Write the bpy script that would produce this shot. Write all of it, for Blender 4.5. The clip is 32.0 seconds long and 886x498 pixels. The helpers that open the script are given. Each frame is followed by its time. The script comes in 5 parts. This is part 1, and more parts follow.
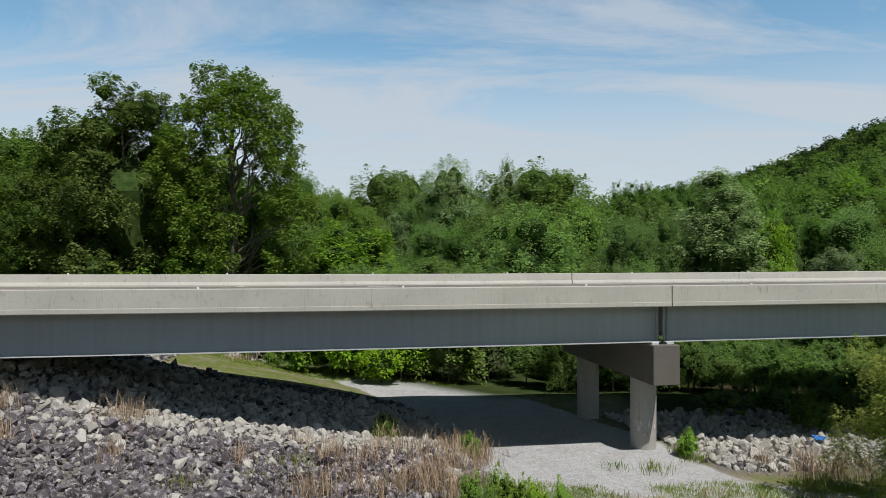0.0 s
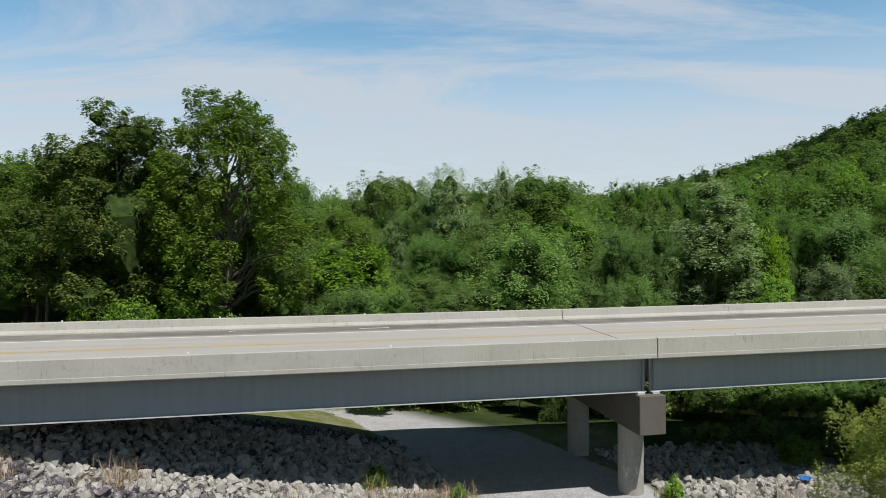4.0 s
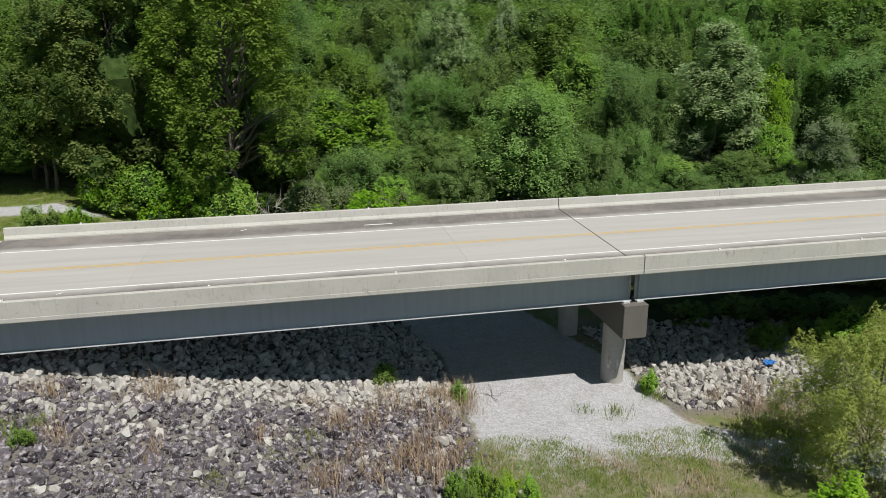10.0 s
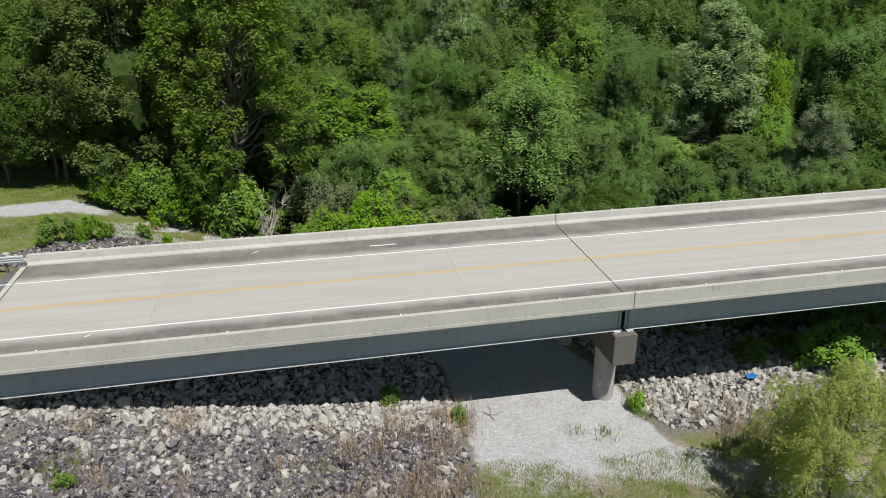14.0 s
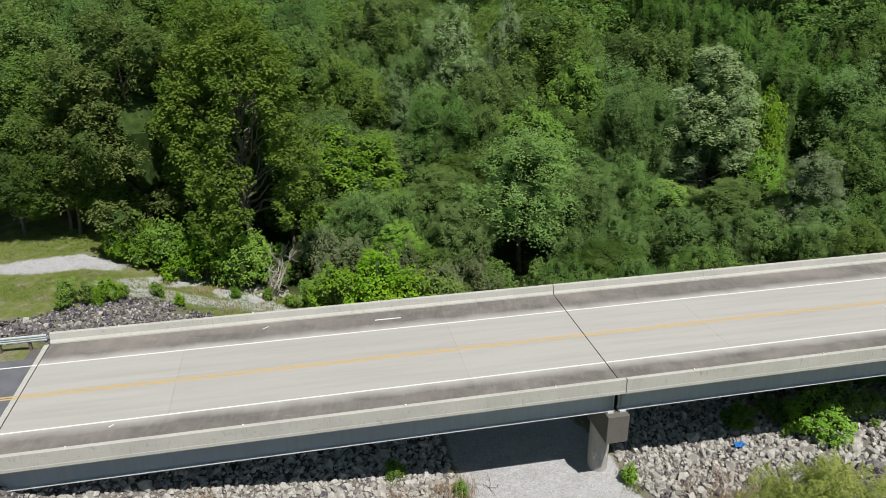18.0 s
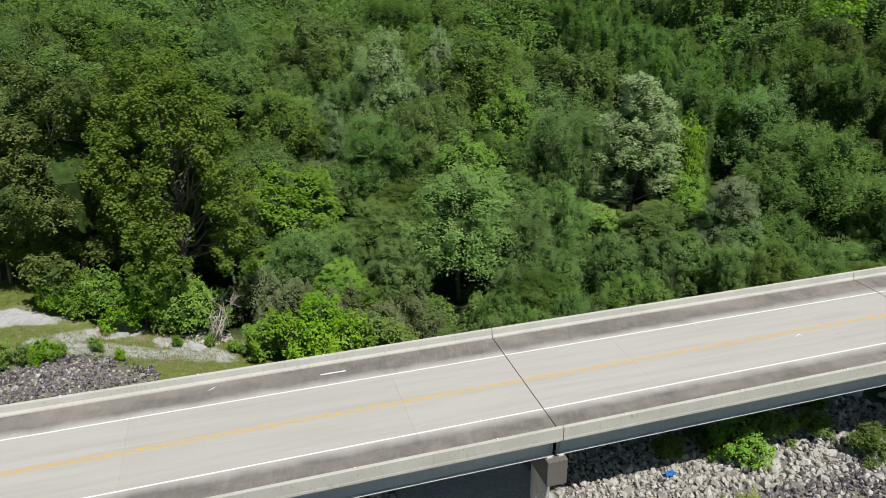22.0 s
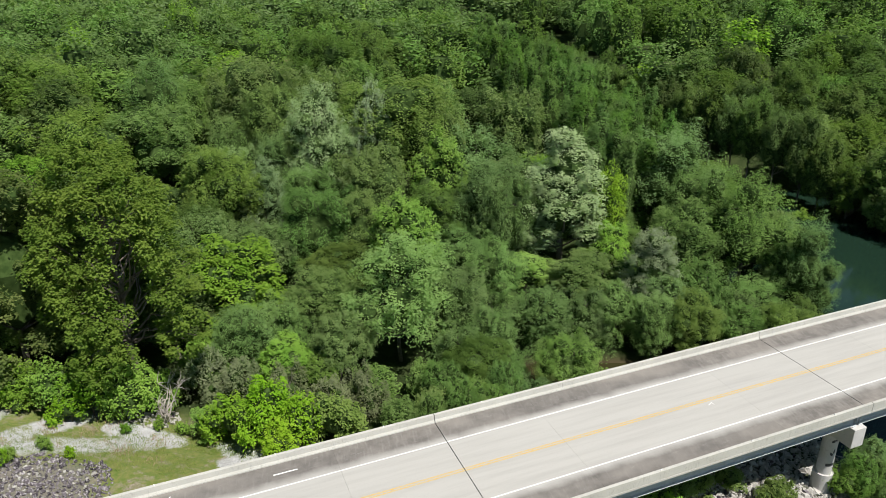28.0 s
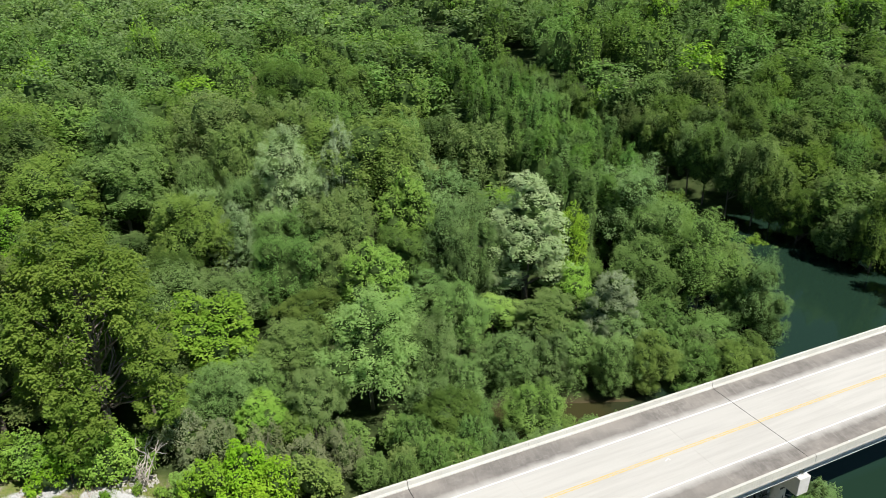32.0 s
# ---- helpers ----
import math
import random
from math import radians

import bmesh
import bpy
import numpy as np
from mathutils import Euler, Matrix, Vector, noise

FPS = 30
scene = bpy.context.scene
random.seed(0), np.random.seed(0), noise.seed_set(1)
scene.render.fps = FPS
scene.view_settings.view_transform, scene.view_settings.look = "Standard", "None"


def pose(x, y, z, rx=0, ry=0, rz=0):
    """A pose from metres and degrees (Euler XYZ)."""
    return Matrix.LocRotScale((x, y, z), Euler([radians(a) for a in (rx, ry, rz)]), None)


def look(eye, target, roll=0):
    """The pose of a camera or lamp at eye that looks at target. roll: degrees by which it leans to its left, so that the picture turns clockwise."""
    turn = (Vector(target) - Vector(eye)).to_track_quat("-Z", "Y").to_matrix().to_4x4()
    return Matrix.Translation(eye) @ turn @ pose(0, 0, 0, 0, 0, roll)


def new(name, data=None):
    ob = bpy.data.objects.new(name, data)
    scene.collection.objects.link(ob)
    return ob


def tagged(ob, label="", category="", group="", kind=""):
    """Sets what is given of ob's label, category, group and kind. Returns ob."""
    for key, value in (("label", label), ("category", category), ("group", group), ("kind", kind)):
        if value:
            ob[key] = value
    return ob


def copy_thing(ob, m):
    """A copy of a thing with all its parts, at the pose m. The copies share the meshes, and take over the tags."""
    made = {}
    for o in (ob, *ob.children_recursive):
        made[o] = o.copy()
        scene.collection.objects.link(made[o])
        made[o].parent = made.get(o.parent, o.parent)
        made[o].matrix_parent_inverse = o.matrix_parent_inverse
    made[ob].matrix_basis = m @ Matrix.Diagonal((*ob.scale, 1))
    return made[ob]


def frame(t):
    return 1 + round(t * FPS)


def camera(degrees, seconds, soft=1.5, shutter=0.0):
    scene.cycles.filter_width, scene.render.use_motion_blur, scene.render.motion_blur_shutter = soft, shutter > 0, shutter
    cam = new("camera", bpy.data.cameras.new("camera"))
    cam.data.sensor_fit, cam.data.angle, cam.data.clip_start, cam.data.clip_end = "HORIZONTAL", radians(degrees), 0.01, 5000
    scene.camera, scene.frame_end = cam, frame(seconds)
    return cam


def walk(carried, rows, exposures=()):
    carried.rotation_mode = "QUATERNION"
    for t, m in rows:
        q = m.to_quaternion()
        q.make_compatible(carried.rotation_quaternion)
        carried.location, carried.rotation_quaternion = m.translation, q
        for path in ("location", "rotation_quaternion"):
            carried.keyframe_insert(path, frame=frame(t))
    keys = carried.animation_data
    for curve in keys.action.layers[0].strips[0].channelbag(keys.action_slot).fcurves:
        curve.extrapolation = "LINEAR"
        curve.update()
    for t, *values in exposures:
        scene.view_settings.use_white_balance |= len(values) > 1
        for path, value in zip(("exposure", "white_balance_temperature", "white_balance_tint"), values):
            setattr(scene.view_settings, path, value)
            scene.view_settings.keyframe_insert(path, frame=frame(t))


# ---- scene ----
cam = camera(64.0, 32.0, soft=0.9)
METRES, EYE, TILT, LEAN, TURN = 43.6, 10.8, 0.0, 0.0, 0.0
ROWS = [
    (0.0, 0.0, 0.0, 0.0, 0.0, 0.0, -0.0),
    (0.5, -0.0001, -0.0004, 0.0099, 0.01, 0.01, -0.0),
    (1.0, -0.0001, -0.0009, 0.0194, 0.01, 0.06, 0.09),
    (1.5, 0.0005, -0.0022, 0.0289, 0.01, 0.09, 0.15),
    (2.0, 0.0025, -0.0036, 0.0384, 0.01, 0.13, 0.2),
    (2.5, 0.0051, -0.0046, 0.0479, 0.0, 0.16, 0.26),
    (4.5, 0.0177, -0.0101, 0.0869, 0.04, -2.06, 0.56),
    (5.0, 0.0192, -0.0117, 0.097, 0.05, -3.71, 0.6),
    (5.5, 0.0199, -0.0135, 0.1078, 0.05, -5.39, 0.62),
    (6.0, 0.0197, -0.0153, 0.1189, 0.05, -7.0, 0.62),
    (6.5, 0.019, -0.0166, 0.1303, 0.04, -8.52, 0.61),
    (7.0, 0.0181, -0.0178, 0.1423, 0.03, -9.95, 0.58),
    (7.5, 0.0173, -0.0191, 0.1546, 0.03, -11.34, 0.55),
    (8.0, 0.0166, -0.02, 0.1683, 0.01, -12.71, 0.54),
    (8.5, 0.0162, -0.0211, 0.1834, 0.01, -14.06, 0.53),
    (9.0, 0.0158, -0.0222, 0.1988, 0.01, -15.34, 0.52),
    (9.5, 0.0154, -0.0231, 0.2144, 0.01, -16.4, 0.52),
    (10.0, 0.015, -0.0241, 0.2304, 0.01, -17.17, 0.52),
    (10.5, 0.0145, -0.0249, 0.2473, -0.0, -17.84, 0.53),
    (11.0, 0.0142, -0.0254, 0.2648, 0.01, -18.52, 0.52),
    (11.5, 0.0142, -0.0258, 0.2827, 0.01, -19.19, 0.51),
    (12.0, 0.0141, -0.0263, 0.3005, 0.01, -19.86, 0.5),
    (12.5, 0.0143, -0.0271, 0.318, 0.03, -20.5, 0.5),
    (13.0, 0.014, -0.0277, 0.3357, 0.03, -21.12, 0.49),
    (13.5, 0.0143, -0.0282, 0.3538, 0.05, -21.72, 0.5),
    (14.0, 0.014, -0.0285, 0.3721, 0.05, -22.32, 0.48),
    (14.5, 0.0137, -0.0282, 0.3901, 0.06, -22.58, 0.48),
    (16.5, 0.0123, -0.029, 0.4599, 0.14, -22.48, 0.46),
    (17.0, 0.0124, -0.0289, 0.4771, 0.15, -22.46, 0.47),
    (17.5, 0.0133, -0.0296, 0.4946, 0.16, -22.45, 0.48),
    (18.0, 0.0136, -0.0302, 0.5101, 0.16, -22.45, 0.5),
    (18.5, 0.0146, -0.0302, 0.5248, 0.18, -22.46, 0.51),
    (19.0, 0.016, -0.0306, 0.5384, -0.04, -22.46, 0.52),
    (19.5, 0.0145, -0.0306, 0.5494, -1.2, -22.49, 0.51),
    (20.0, 0.0158, -0.0313, 0.5609, -2.23, -22.53, 0.54),
    (20.5, 0.0121, -0.0316, 0.5729, -3.37, -22.57, 0.51),
    (21.0, 0.0137, -0.0311, 0.5843, -4.06, -22.57, 0.55),
    (21.5, 0.0148, -0.0316, 0.597, -4.61, -22.57, 0.58),
    (22.0, 0.0141, -0.0317, 0.6107, -5.16, -22.59, 0.58),
    (22.5, 0.0148, -0.0326, 0.6263, -5.67, -22.62, 0.59),
    (23.0, 0.0144, -0.0329, 0.6422, -6.21, -22.65, 0.58),
    (23.5, 0.0144, -0.0336, 0.658, -6.74, -22.69, 0.59),
    (24.0, 0.0145, -0.0333, 0.6748, -7.25, -22.73, 0.59),
    (24.5, 0.0126, -0.0332, 0.6916, -7.81, -22.76, 0.57),
    (25.0, 0.0144, -0.0338, 0.7077, -8.29, -22.77, 0.62),
    (25.5, 0.0138, -0.0343, 0.7245, -8.8, -22.81, 0.62),
    (27.5, 0.0137, -0.0342, 0.7993, -10.32, -23.01, 0.62),
    (28.0, 0.0138, -0.0341, 0.8195, -10.64, -23.04, 0.62),
    (28.5, 0.0134, -0.0339, 0.8401, -10.96, -23.07, 0.61),
    (29.0, 0.0131, -0.0342, 0.8613, -11.27, -23.12, 0.61),
    (29.5, 0.0133, -0.0337, 0.8826, -11.58, -23.17, 0.62),
    (30.0, 0.0134, -0.0335, 0.9046, -11.89, -23.21, 0.62),
    (30.5, 0.0131, -0.0334, 0.9269, -12.22, -23.25, 0.62),
    (31.0, 0.0135, -0.0333, 0.9491, -12.63, -23.28, 0.62),
    (31.5, 0.014, -0.0322, 0.9706, -13.06, -23.31, 0.61),
    (32.0, 0.014, -0.0324, 0.9941, -13.51, -23.35, 0.61),
]
EXPOSURES = [(0.0, -0.28), (3.0, -0.26), (5.0, -0.19), (9.0, -0.07), (12.0, -0.05), (17.0, -0.04), (21.0, 0.0), (25.0, 0.12), (28.0, 0.25), (30.0, 0.41), (32.0, 0.51)]
walk(cam, [(t, pose(0, 0, EYE, TILT, LEAN, TURN) @ pose(METRES * x, METRES * y, METRES * z, 90 + pitch, roll, yaw)) for t, x, y, z, yaw, pitch, roll in ROWS], EXPOSURES)

# ---- light ----
SUN = Vector((0.322, -0.475, 1.0)).normalized()
sun_data = bpy.data.lights.new("sun", "SUN")
sun_data.energy, sun_data.angle, sun_data.color = 5.0, radians(0.53), (1.0, 0.955, 0.905)
sun_ob = new("sun", sun_data)
sun_ob.matrix_world = look(SUN * 200, (0, 0, 0))
world = bpy.data.worlds.new("sky")
scene.world = world
world.use_nodes = True
wt = world.node_tree
wt.nodes.clear()


def wnode(kind, **kw):
    nd = wt.nodes.new(kind)
    for k, v in kw.items():
        nd.inputs[k].default_value = v
    return nd


sky = wt.nodes.new("ShaderNodeTexSky")
sky.sky_type, sky.sun_disc = "NISHITA", False
sky.sun_elevation = math.asin(SUN.z)
sky.sun_rotation = math.atan2(SUN.x, SUN.y)
sky.air_density, sky.dust_density, sky.ozone_density = 1.0, 0.25, 1.2
wco = wt.nodes.new("ShaderNodeTexCoord")
wsep = wt.nodes.new("ShaderNodeSeparateXYZ")
wt.links.new(wco.outputs["Generated"], wsep.inputs[0])
wz = wt.nodes.new("ShaderNodeMath"); wz.operation = "MAXIMUM"; wz.inputs[1].default_value = 0.03
wt.links.new(wsep.outputs["Z"], wz.inputs[0])
wadd = wt.nodes.new("ShaderNodeMath"); wadd.operation = "ADD"; wadd.inputs[1].default_value = 0.12
wt.links.new(wz.outputs[0], wadd.inputs[0])
wdx = wt.nodes.new("ShaderNodeMath"); wdx.operation = "DIVIDE"
wdy = wt.nodes.new("ShaderNodeMath"); wdy.operation = "DIVIDE"
wt.links.new(wsep.outputs["X"], wdx.inputs[0]); wt.links.new(wadd.outputs[0], wdx.inputs[1])
wt.links.new(wsep.outputs["Y"], wdy.inputs[0]); wt.links.new(wadd.outputs[0], wdy.inputs[1])
wcomb = wt.nodes.new("ShaderNodeCombineXYZ")
wt.links.new(wdx.outputs[0], wcomb.inputs[0]); wt.links.new(wdy.outputs[0], wcomb.inputs[1])
wmap = wt.nodes.new("ShaderNodeMapping")
wmap.inputs["Scale"].default_value = (0.5, 1.15, 1.0)
wmap.inputs["Rotation"].default_value = (0, 0, radians(38))
wmap.inputs["Location"].default_value = (0.6, 0.9, 0.0)
wt.links.new(wcomb.outputs[0], wmap.inputs[0])
wn1 = wnode("ShaderNodeTexNoise", Scale=1.0, Detail=11.0, Roughness=0.66, Distortion=0.7)
wt.links.new(wmap.outputs[0], wn1.inputs["Vector"])
wr1 = wt.nodes.new("ShaderNodeMapRange")
wr1.inputs[1].default_value, wr1.inputs[2].default_value = 0.46, 0.64
wr1.inputs[4].default_value = 0.8
wt.links.new(wn1.outputs[0], wr1.inputs[0])
# thin high cloud thickens towards the horizon
wr2 = wt.nodes.new("ShaderNodeMapRange")
wr2.inputs[1].default_value, wr2.inputs[2].default_value = 0.27, 0.13
wr2.inputs[3].default_value, wr2.inputs[4].default_value = 0.0, 0.9
wt.links.new(wsep.outputs["Z"], wr2.inputs[0])
# cloud cut off just above the view, so the unseen sky fills shade less
wr3 = wt.nodes.new("ShaderNodeMapRange")
wr3.inputs[1].default_value, wr3.inputs[2].default_value = 0.32, 0.42
wr3.inputs[3].default_value, wr3.inputs[4].default_value = 1.0, 0.05
wt.links.new(wsep.outputs["Z"], wr3.inputs[0])
wthin = wt.nodes.new("ShaderNodeMath"); wthin.operation = "MULTIPLY"
wt.links.new(wr1.outputs[0], wthin.inputs[0]); wt.links.new(wr3.outputs[0], wthin.inputs[1])
# blue raised low in the sky, cut just above the view to lower fill light
wr4 = wt.nodes.new("ShaderNodeMapRange")
wr4.inputs[1].default_value, wr4.inputs[2].default_value = 0.32, 0.42
wr4.inputs[3].default_value, wr4.inputs[4].default_value = 2.45, 0.45
wt.links.new(wsep.outputs["Z"], wr4.inputs[0])
wgain = wt.nodes.new("ShaderNodeVectorMath"); wgain.operation = "SCALE"
whs = wt.nodes.new("ShaderNodeHueSaturation"); whs.inputs["Saturation"].default_value = 1.12; whs.inputs["Hue"].default_value = 0.485
wt.links.new(sky.outputs[0], whs.inputs["Color"]); wt.links.new(whs.outputs[0], wgain.inputs[0]); wt.links.new(wr4.outputs[0], wgain.inputs["Scale"])
wmx = wt.nodes.new("ShaderNodeMath"); wmx.operation = "ADD"; wmx.use_clamp = True
wt.links.new(wthin.outputs[0], wmx.inputs[0]); wt.links.new(wr2.outputs[0], wmx.inputs[1])
wfac = wt.nodes.new("ShaderNodeMath"); wfac.operation = "MULTIPLY"; wfac.inputs[1].default_value = 0.85
wt.links.new(wmx.outputs[0], wfac.inputs[0])
wmix = wt.nodes.new("ShaderNodeMix"); wmix.data_type = "RGBA"
wmix.inputs["B"].default_value = (10.4, 11.2, 12.2, 1)
wt.links.new(wfac.outputs[0], wmix.inputs["Factor"]); wt.links.new(wgain.outputs[0], wmix.inputs["A"])
wbg = wt.nodes.new("ShaderNodeBackground")
wbg.inputs["Strength"].default_value = 0.066
wout = wt.nodes.new("ShaderNodeOutputWorld")
wt.links.new(wmix.outputs["Result"], wbg.inputs[0]); wt.links.new(wbg.outputs[0], wout.inputs[0])

# ---- materials ----


class Mat:
    """A small builder of node materials."""

    def __init__(self, name, rough=0.8, metallic=0.0, spec=0.3):
        self.m = bpy.data.materials.new(name)
        self.m.use_nodes = True
        self.t = self.m.node_tree
        self.bsdf = self.t.nodes["Principled BSDF"]
        self.bsdf.inputs["Roughness"].default_value = rough
        self.bsdf.inputs["Metallic"].default_value = metallic
        self.bsdf.inputs["Specular IOR Level"].default_value = spec
        self.out = self.t.nodes["Material Output"]

    def node(self, kind, **kw):
        nd = self.t.nodes.new(kind)
        for k, v in kw.items():
            nd.inputs[k].default_value = v
        return nd

    def link(self, a, b):
        self.t.links.new(a, b)

    def coord(self, which="Object", scale=(1, 1, 1)):
        c = self.node("ShaderNodeTexCoord")
        mp = self.node("ShaderNodeMapping", Scale=scale)
        self.link(c.outputs[which], mp.inputs[0])
        return mp.outputs[0]

    def place(self, scale=(1, 1, 1)):
        g = self.node("ShaderNodeNewGeometry")
        mp = self.node("ShaderNodeMapping", Scale=scale)
        self.link(g.outputs["Position"], mp.inputs[0])
        return mp.outputs[0]

    def noise(self, vec, scale, detail=4.0, rough=0.55):
        nd = self.node("ShaderNodeTexNoise", Scale=scale, Detail=detail, Roughness=rough)
        self.link(vec, nd.inputs["Vector"])
        return nd.outputs[0]

    def voronoi(self, vec, scale, out="Distance"):
        nd = self.node("ShaderNodeTexVoronoi", Scale=scale)
        self.link(vec, nd.inputs["Vector"])
        return nd.outputs[out]

    def rng(self, val, a, b, c=0.0, d=1.0):
        nd = self.node("ShaderNodeMapRange")
        for i, v in enumerate((a, b, c, d)):
            nd.inputs[i + 1].default_value = v
        self.link(val, nd.inputs[0])
        return nd.outputs[0]

    def math(self, op, a, b=None):
        nd = self.node("ShaderNodeMath")
        nd.operation = op
        for i, v in enumerate((a, b)):
            if v is None:
                continue
            if isinstance(v, (int, float)):
                nd.inputs[i].default_value = v
            else:
                self.link(v, nd.inputs[i])
        return nd.outputs[0]

    def mix(self, fac, a, b, blend="MIX"):
        nd = self.node("ShaderNodeMix")
        nd.data_type, nd.blend_type = "RGBA", blend
        for sock, v in (("Factor", fac), ("A", a), ("B", b)):
            if isinstance(v, (int, float)):
                nd.inputs[sock].default_value = v
            elif isinstance(v, tuple):
                nd.inputs[sock].default_value = (*v, 1)
            else:
                self.link(v, nd.inputs[sock])
        return nd.outputs["Result"]

    def attr(self, name):
        nd = self.node("ShaderNodeAttribute")
        nd.attribute_name = name
        return nd.outputs["Fac"]

    def island(self):
        return self.node("ShaderNodeNewGeometry").outputs["Random Per Island"]

    def rand(self):
        return self.node("ShaderNodeObjectInfo").outputs["Random"]

    def bump(self, h, strength=0.4, dist=0.02):
        b = self.node("ShaderNodeBump", Strength=strength, Distance=dist)
        self.link(h, b.inputs["Height"])
        self.link(b.outputs[0], self.bsdf.inputs["Normal"])

    def colour(self, c):
        if isinstance(c, tuple):
            self.bsdf.inputs["Base Color"].default_value = (*c, 1)
        else:
            self.link(c, self.bsdf.inputs["Base Color"])
        return self


def concrete(name, base, dark, streak=True, rand=0.03):
    m = Mat(name, 0.85, spec=0.25)
    p = m.place()
    big = m.rng(m.noise(p, 0.35, 5), 0.35, 0.7)
    col = m.mix(big, base, tuple(c * 0.86 for c in base))
    if streak:
        v = m.place((4.5, 4.5, 0.55))
        st = m.rng(m.noise(v, 2.0, 6, 0.7), 0.54, 0.70)
        where = m.rng(m.noise(m.place((0.3, 0.3, 1.2)), 1.6, 5, 0.6), 0.44, 0.62, 0.12, 1.0)
        col = m.mix(m.math("MULTIPLY", m.math("MULTIPLY", st, where), 0.6), col, dark)
    lic = m.rng(m.noise(m.place((1.6, 1.6, 1.8)), 1.4, 8, 0.78), 0.57, 0.68)
    col = m.mix(m.math("MULTIPLY", lic, 0.4 if streak else 0.0), col, tuple(c * 0.8 for c in dark))
    sp = m.rng(m.noise(p, 9.0, 4, 0.7), 0.58, 0.78)
    col = m.mix(m.math("MULTIPLY", sp, 0.5), col, dark)
    col = m.mix(m.math("MULTIPLY", m.rand(), rand), col, dark)
    m.colour(col)
    m.bump(m.noise(p, 40, 3), 0.25, 0.01)
    return m.m


CONCRETE = concrete("parapet_concrete", (0.52, 0.51, 0.462), (0.18, 0.17, 0.15))
# one darker base tone, for the first pier's cap and the abutment
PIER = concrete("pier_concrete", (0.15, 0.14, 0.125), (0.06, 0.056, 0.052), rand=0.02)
COLUMN_OLD = concrete("stained_column_concrete", (0.41, 0.395, 0.365), (0.15, 0.14, 0.13), rand=0.02)
COLUMN = concrete("column_concrete", (0.54, 0.53, 0.51), (0.24, 0.23, 0.21), rand=0.02)

# deck: pale worn lanes, dark weathered shoulders, faint wheel bands
dk = Mat("deck_concrete", 0.88, spec=0.2)
pn = dk.attr("lateral")
an = dk.math("ABSOLUTE", pn)
p = dk.place()
wob = dk.math("MULTIPLY", dk.math("SUBTRACT", dk.noise(p, 0.5, 4), 0.5), 0.9)
edge = dk.math("ADD", an, wob)
sh = dk.rng(edge, 3.75, 4.6)
la = dk.attr("along")
cmb = dk.node("ShaderNodeCombineXYZ")
dk.link(dk.math("MULTIPLY", la, 0.06), cmb.inputs[0]); dk.link(pn, cmb.inputs[1])
bands = dk.rng(dk.noise(cmb.outputs[0], 1.3, 5, 0.6), 0.42, 0.66)
lane = dk.mix(bands, (0.462, 0.450, 0.416), (0.408, 0.396, 0.365))
lane = dk.mix(dk.math("MULTIPLY", dk.rand(), 0.25), lane, (0.33, 0.32, 0.30))
shc = dk.mix(dk.rng(dk.noise(p, 0.9, 6, 0.65), 0.38, 0.68), (0.118, 0.107, 0.097), (0.212, 0.196, 0.176))
tr = dk.rng(dk.noise(dk.place((3.0, 0.5, 1)), 1.4, 4, 0.6), 0.52, 0.72)
shc = dk.mix(dk.math("MULTIPLY", tr, 0.4), shc, (0.30, 0.285, 0.26))
shc = dk.mix(dk.rng(dk.math("FRACT", dk.math("MULTIPLY", dk.rand(), 5.3)), 0, 1, 0.0, 0.45), shc, (0.10, 0.092, 0.085))
cm2 = dk.node("ShaderNodeCombineXYZ")
dk.link(dk.math("MULTIPLY", la, 0.10), cm2.inputs[0]); dk.link(dk.math("MULTIPLY", pn, 0.25), cm2.inputs[1])
shc = dk.mix(dk.math("MULTIPLY", dk.rng(dk.noise(cm2.outputs[0], 1.0, 3), 0.46, 0.64), 0.5), shc, (0.29, 0.265, 0.235))
cm3 = dk.node("ShaderNodeCombineXYZ")
dk.link(dk.math("MULTIPLY", la, 0.5), cm3.inputs[0]); dk.link(dk.math("MULTIPLY", pn, 2.6), cm3.inputs[1])
scf = dk.rng(dk.noise(cm3.outputs[0], 1.0, 6, 0.7), 0.60, 0.70)
shc = dk.mix(dk.math("MULTIPLY", scf, 0.45), shc, (0.33, 0.315, 0.29))
lane = dk.mix(dk.math("MULTIPLY", dk.rng(dk.noise(p, 6.0, 5, 0.7), 0.55, 0.75), 0.25), lane, (0.30, 0.285, 0.26))
dcol = dk.mix(dk.math("MULTIPLY", sh, 0.88), lane, shc)
dk.colour(dcol)
dk.bump(dk.noise(p, 30, 4), 0.2, 0.01)
DECK = dk.m


def paint(name, col, under, wear):
    m = Mat(name, 0.7, spec=0.3)
    p = m.place()
    w = m.rng(m.noise(p, 4.0, 6, 0.7), wear, wear + 0.2)
    m.colour(m.mix(w, col, under))
    return m.m


WHITE_LINE = paint("white_line", (0.78, 0.77, 0.74), (0.45, 0.43, 0.40), 0.6)
YELLOW_LINE = paint("yellow_line", (0.58, 0.40, 0.13), (0.46, 0.41, 0.30), 0.43)

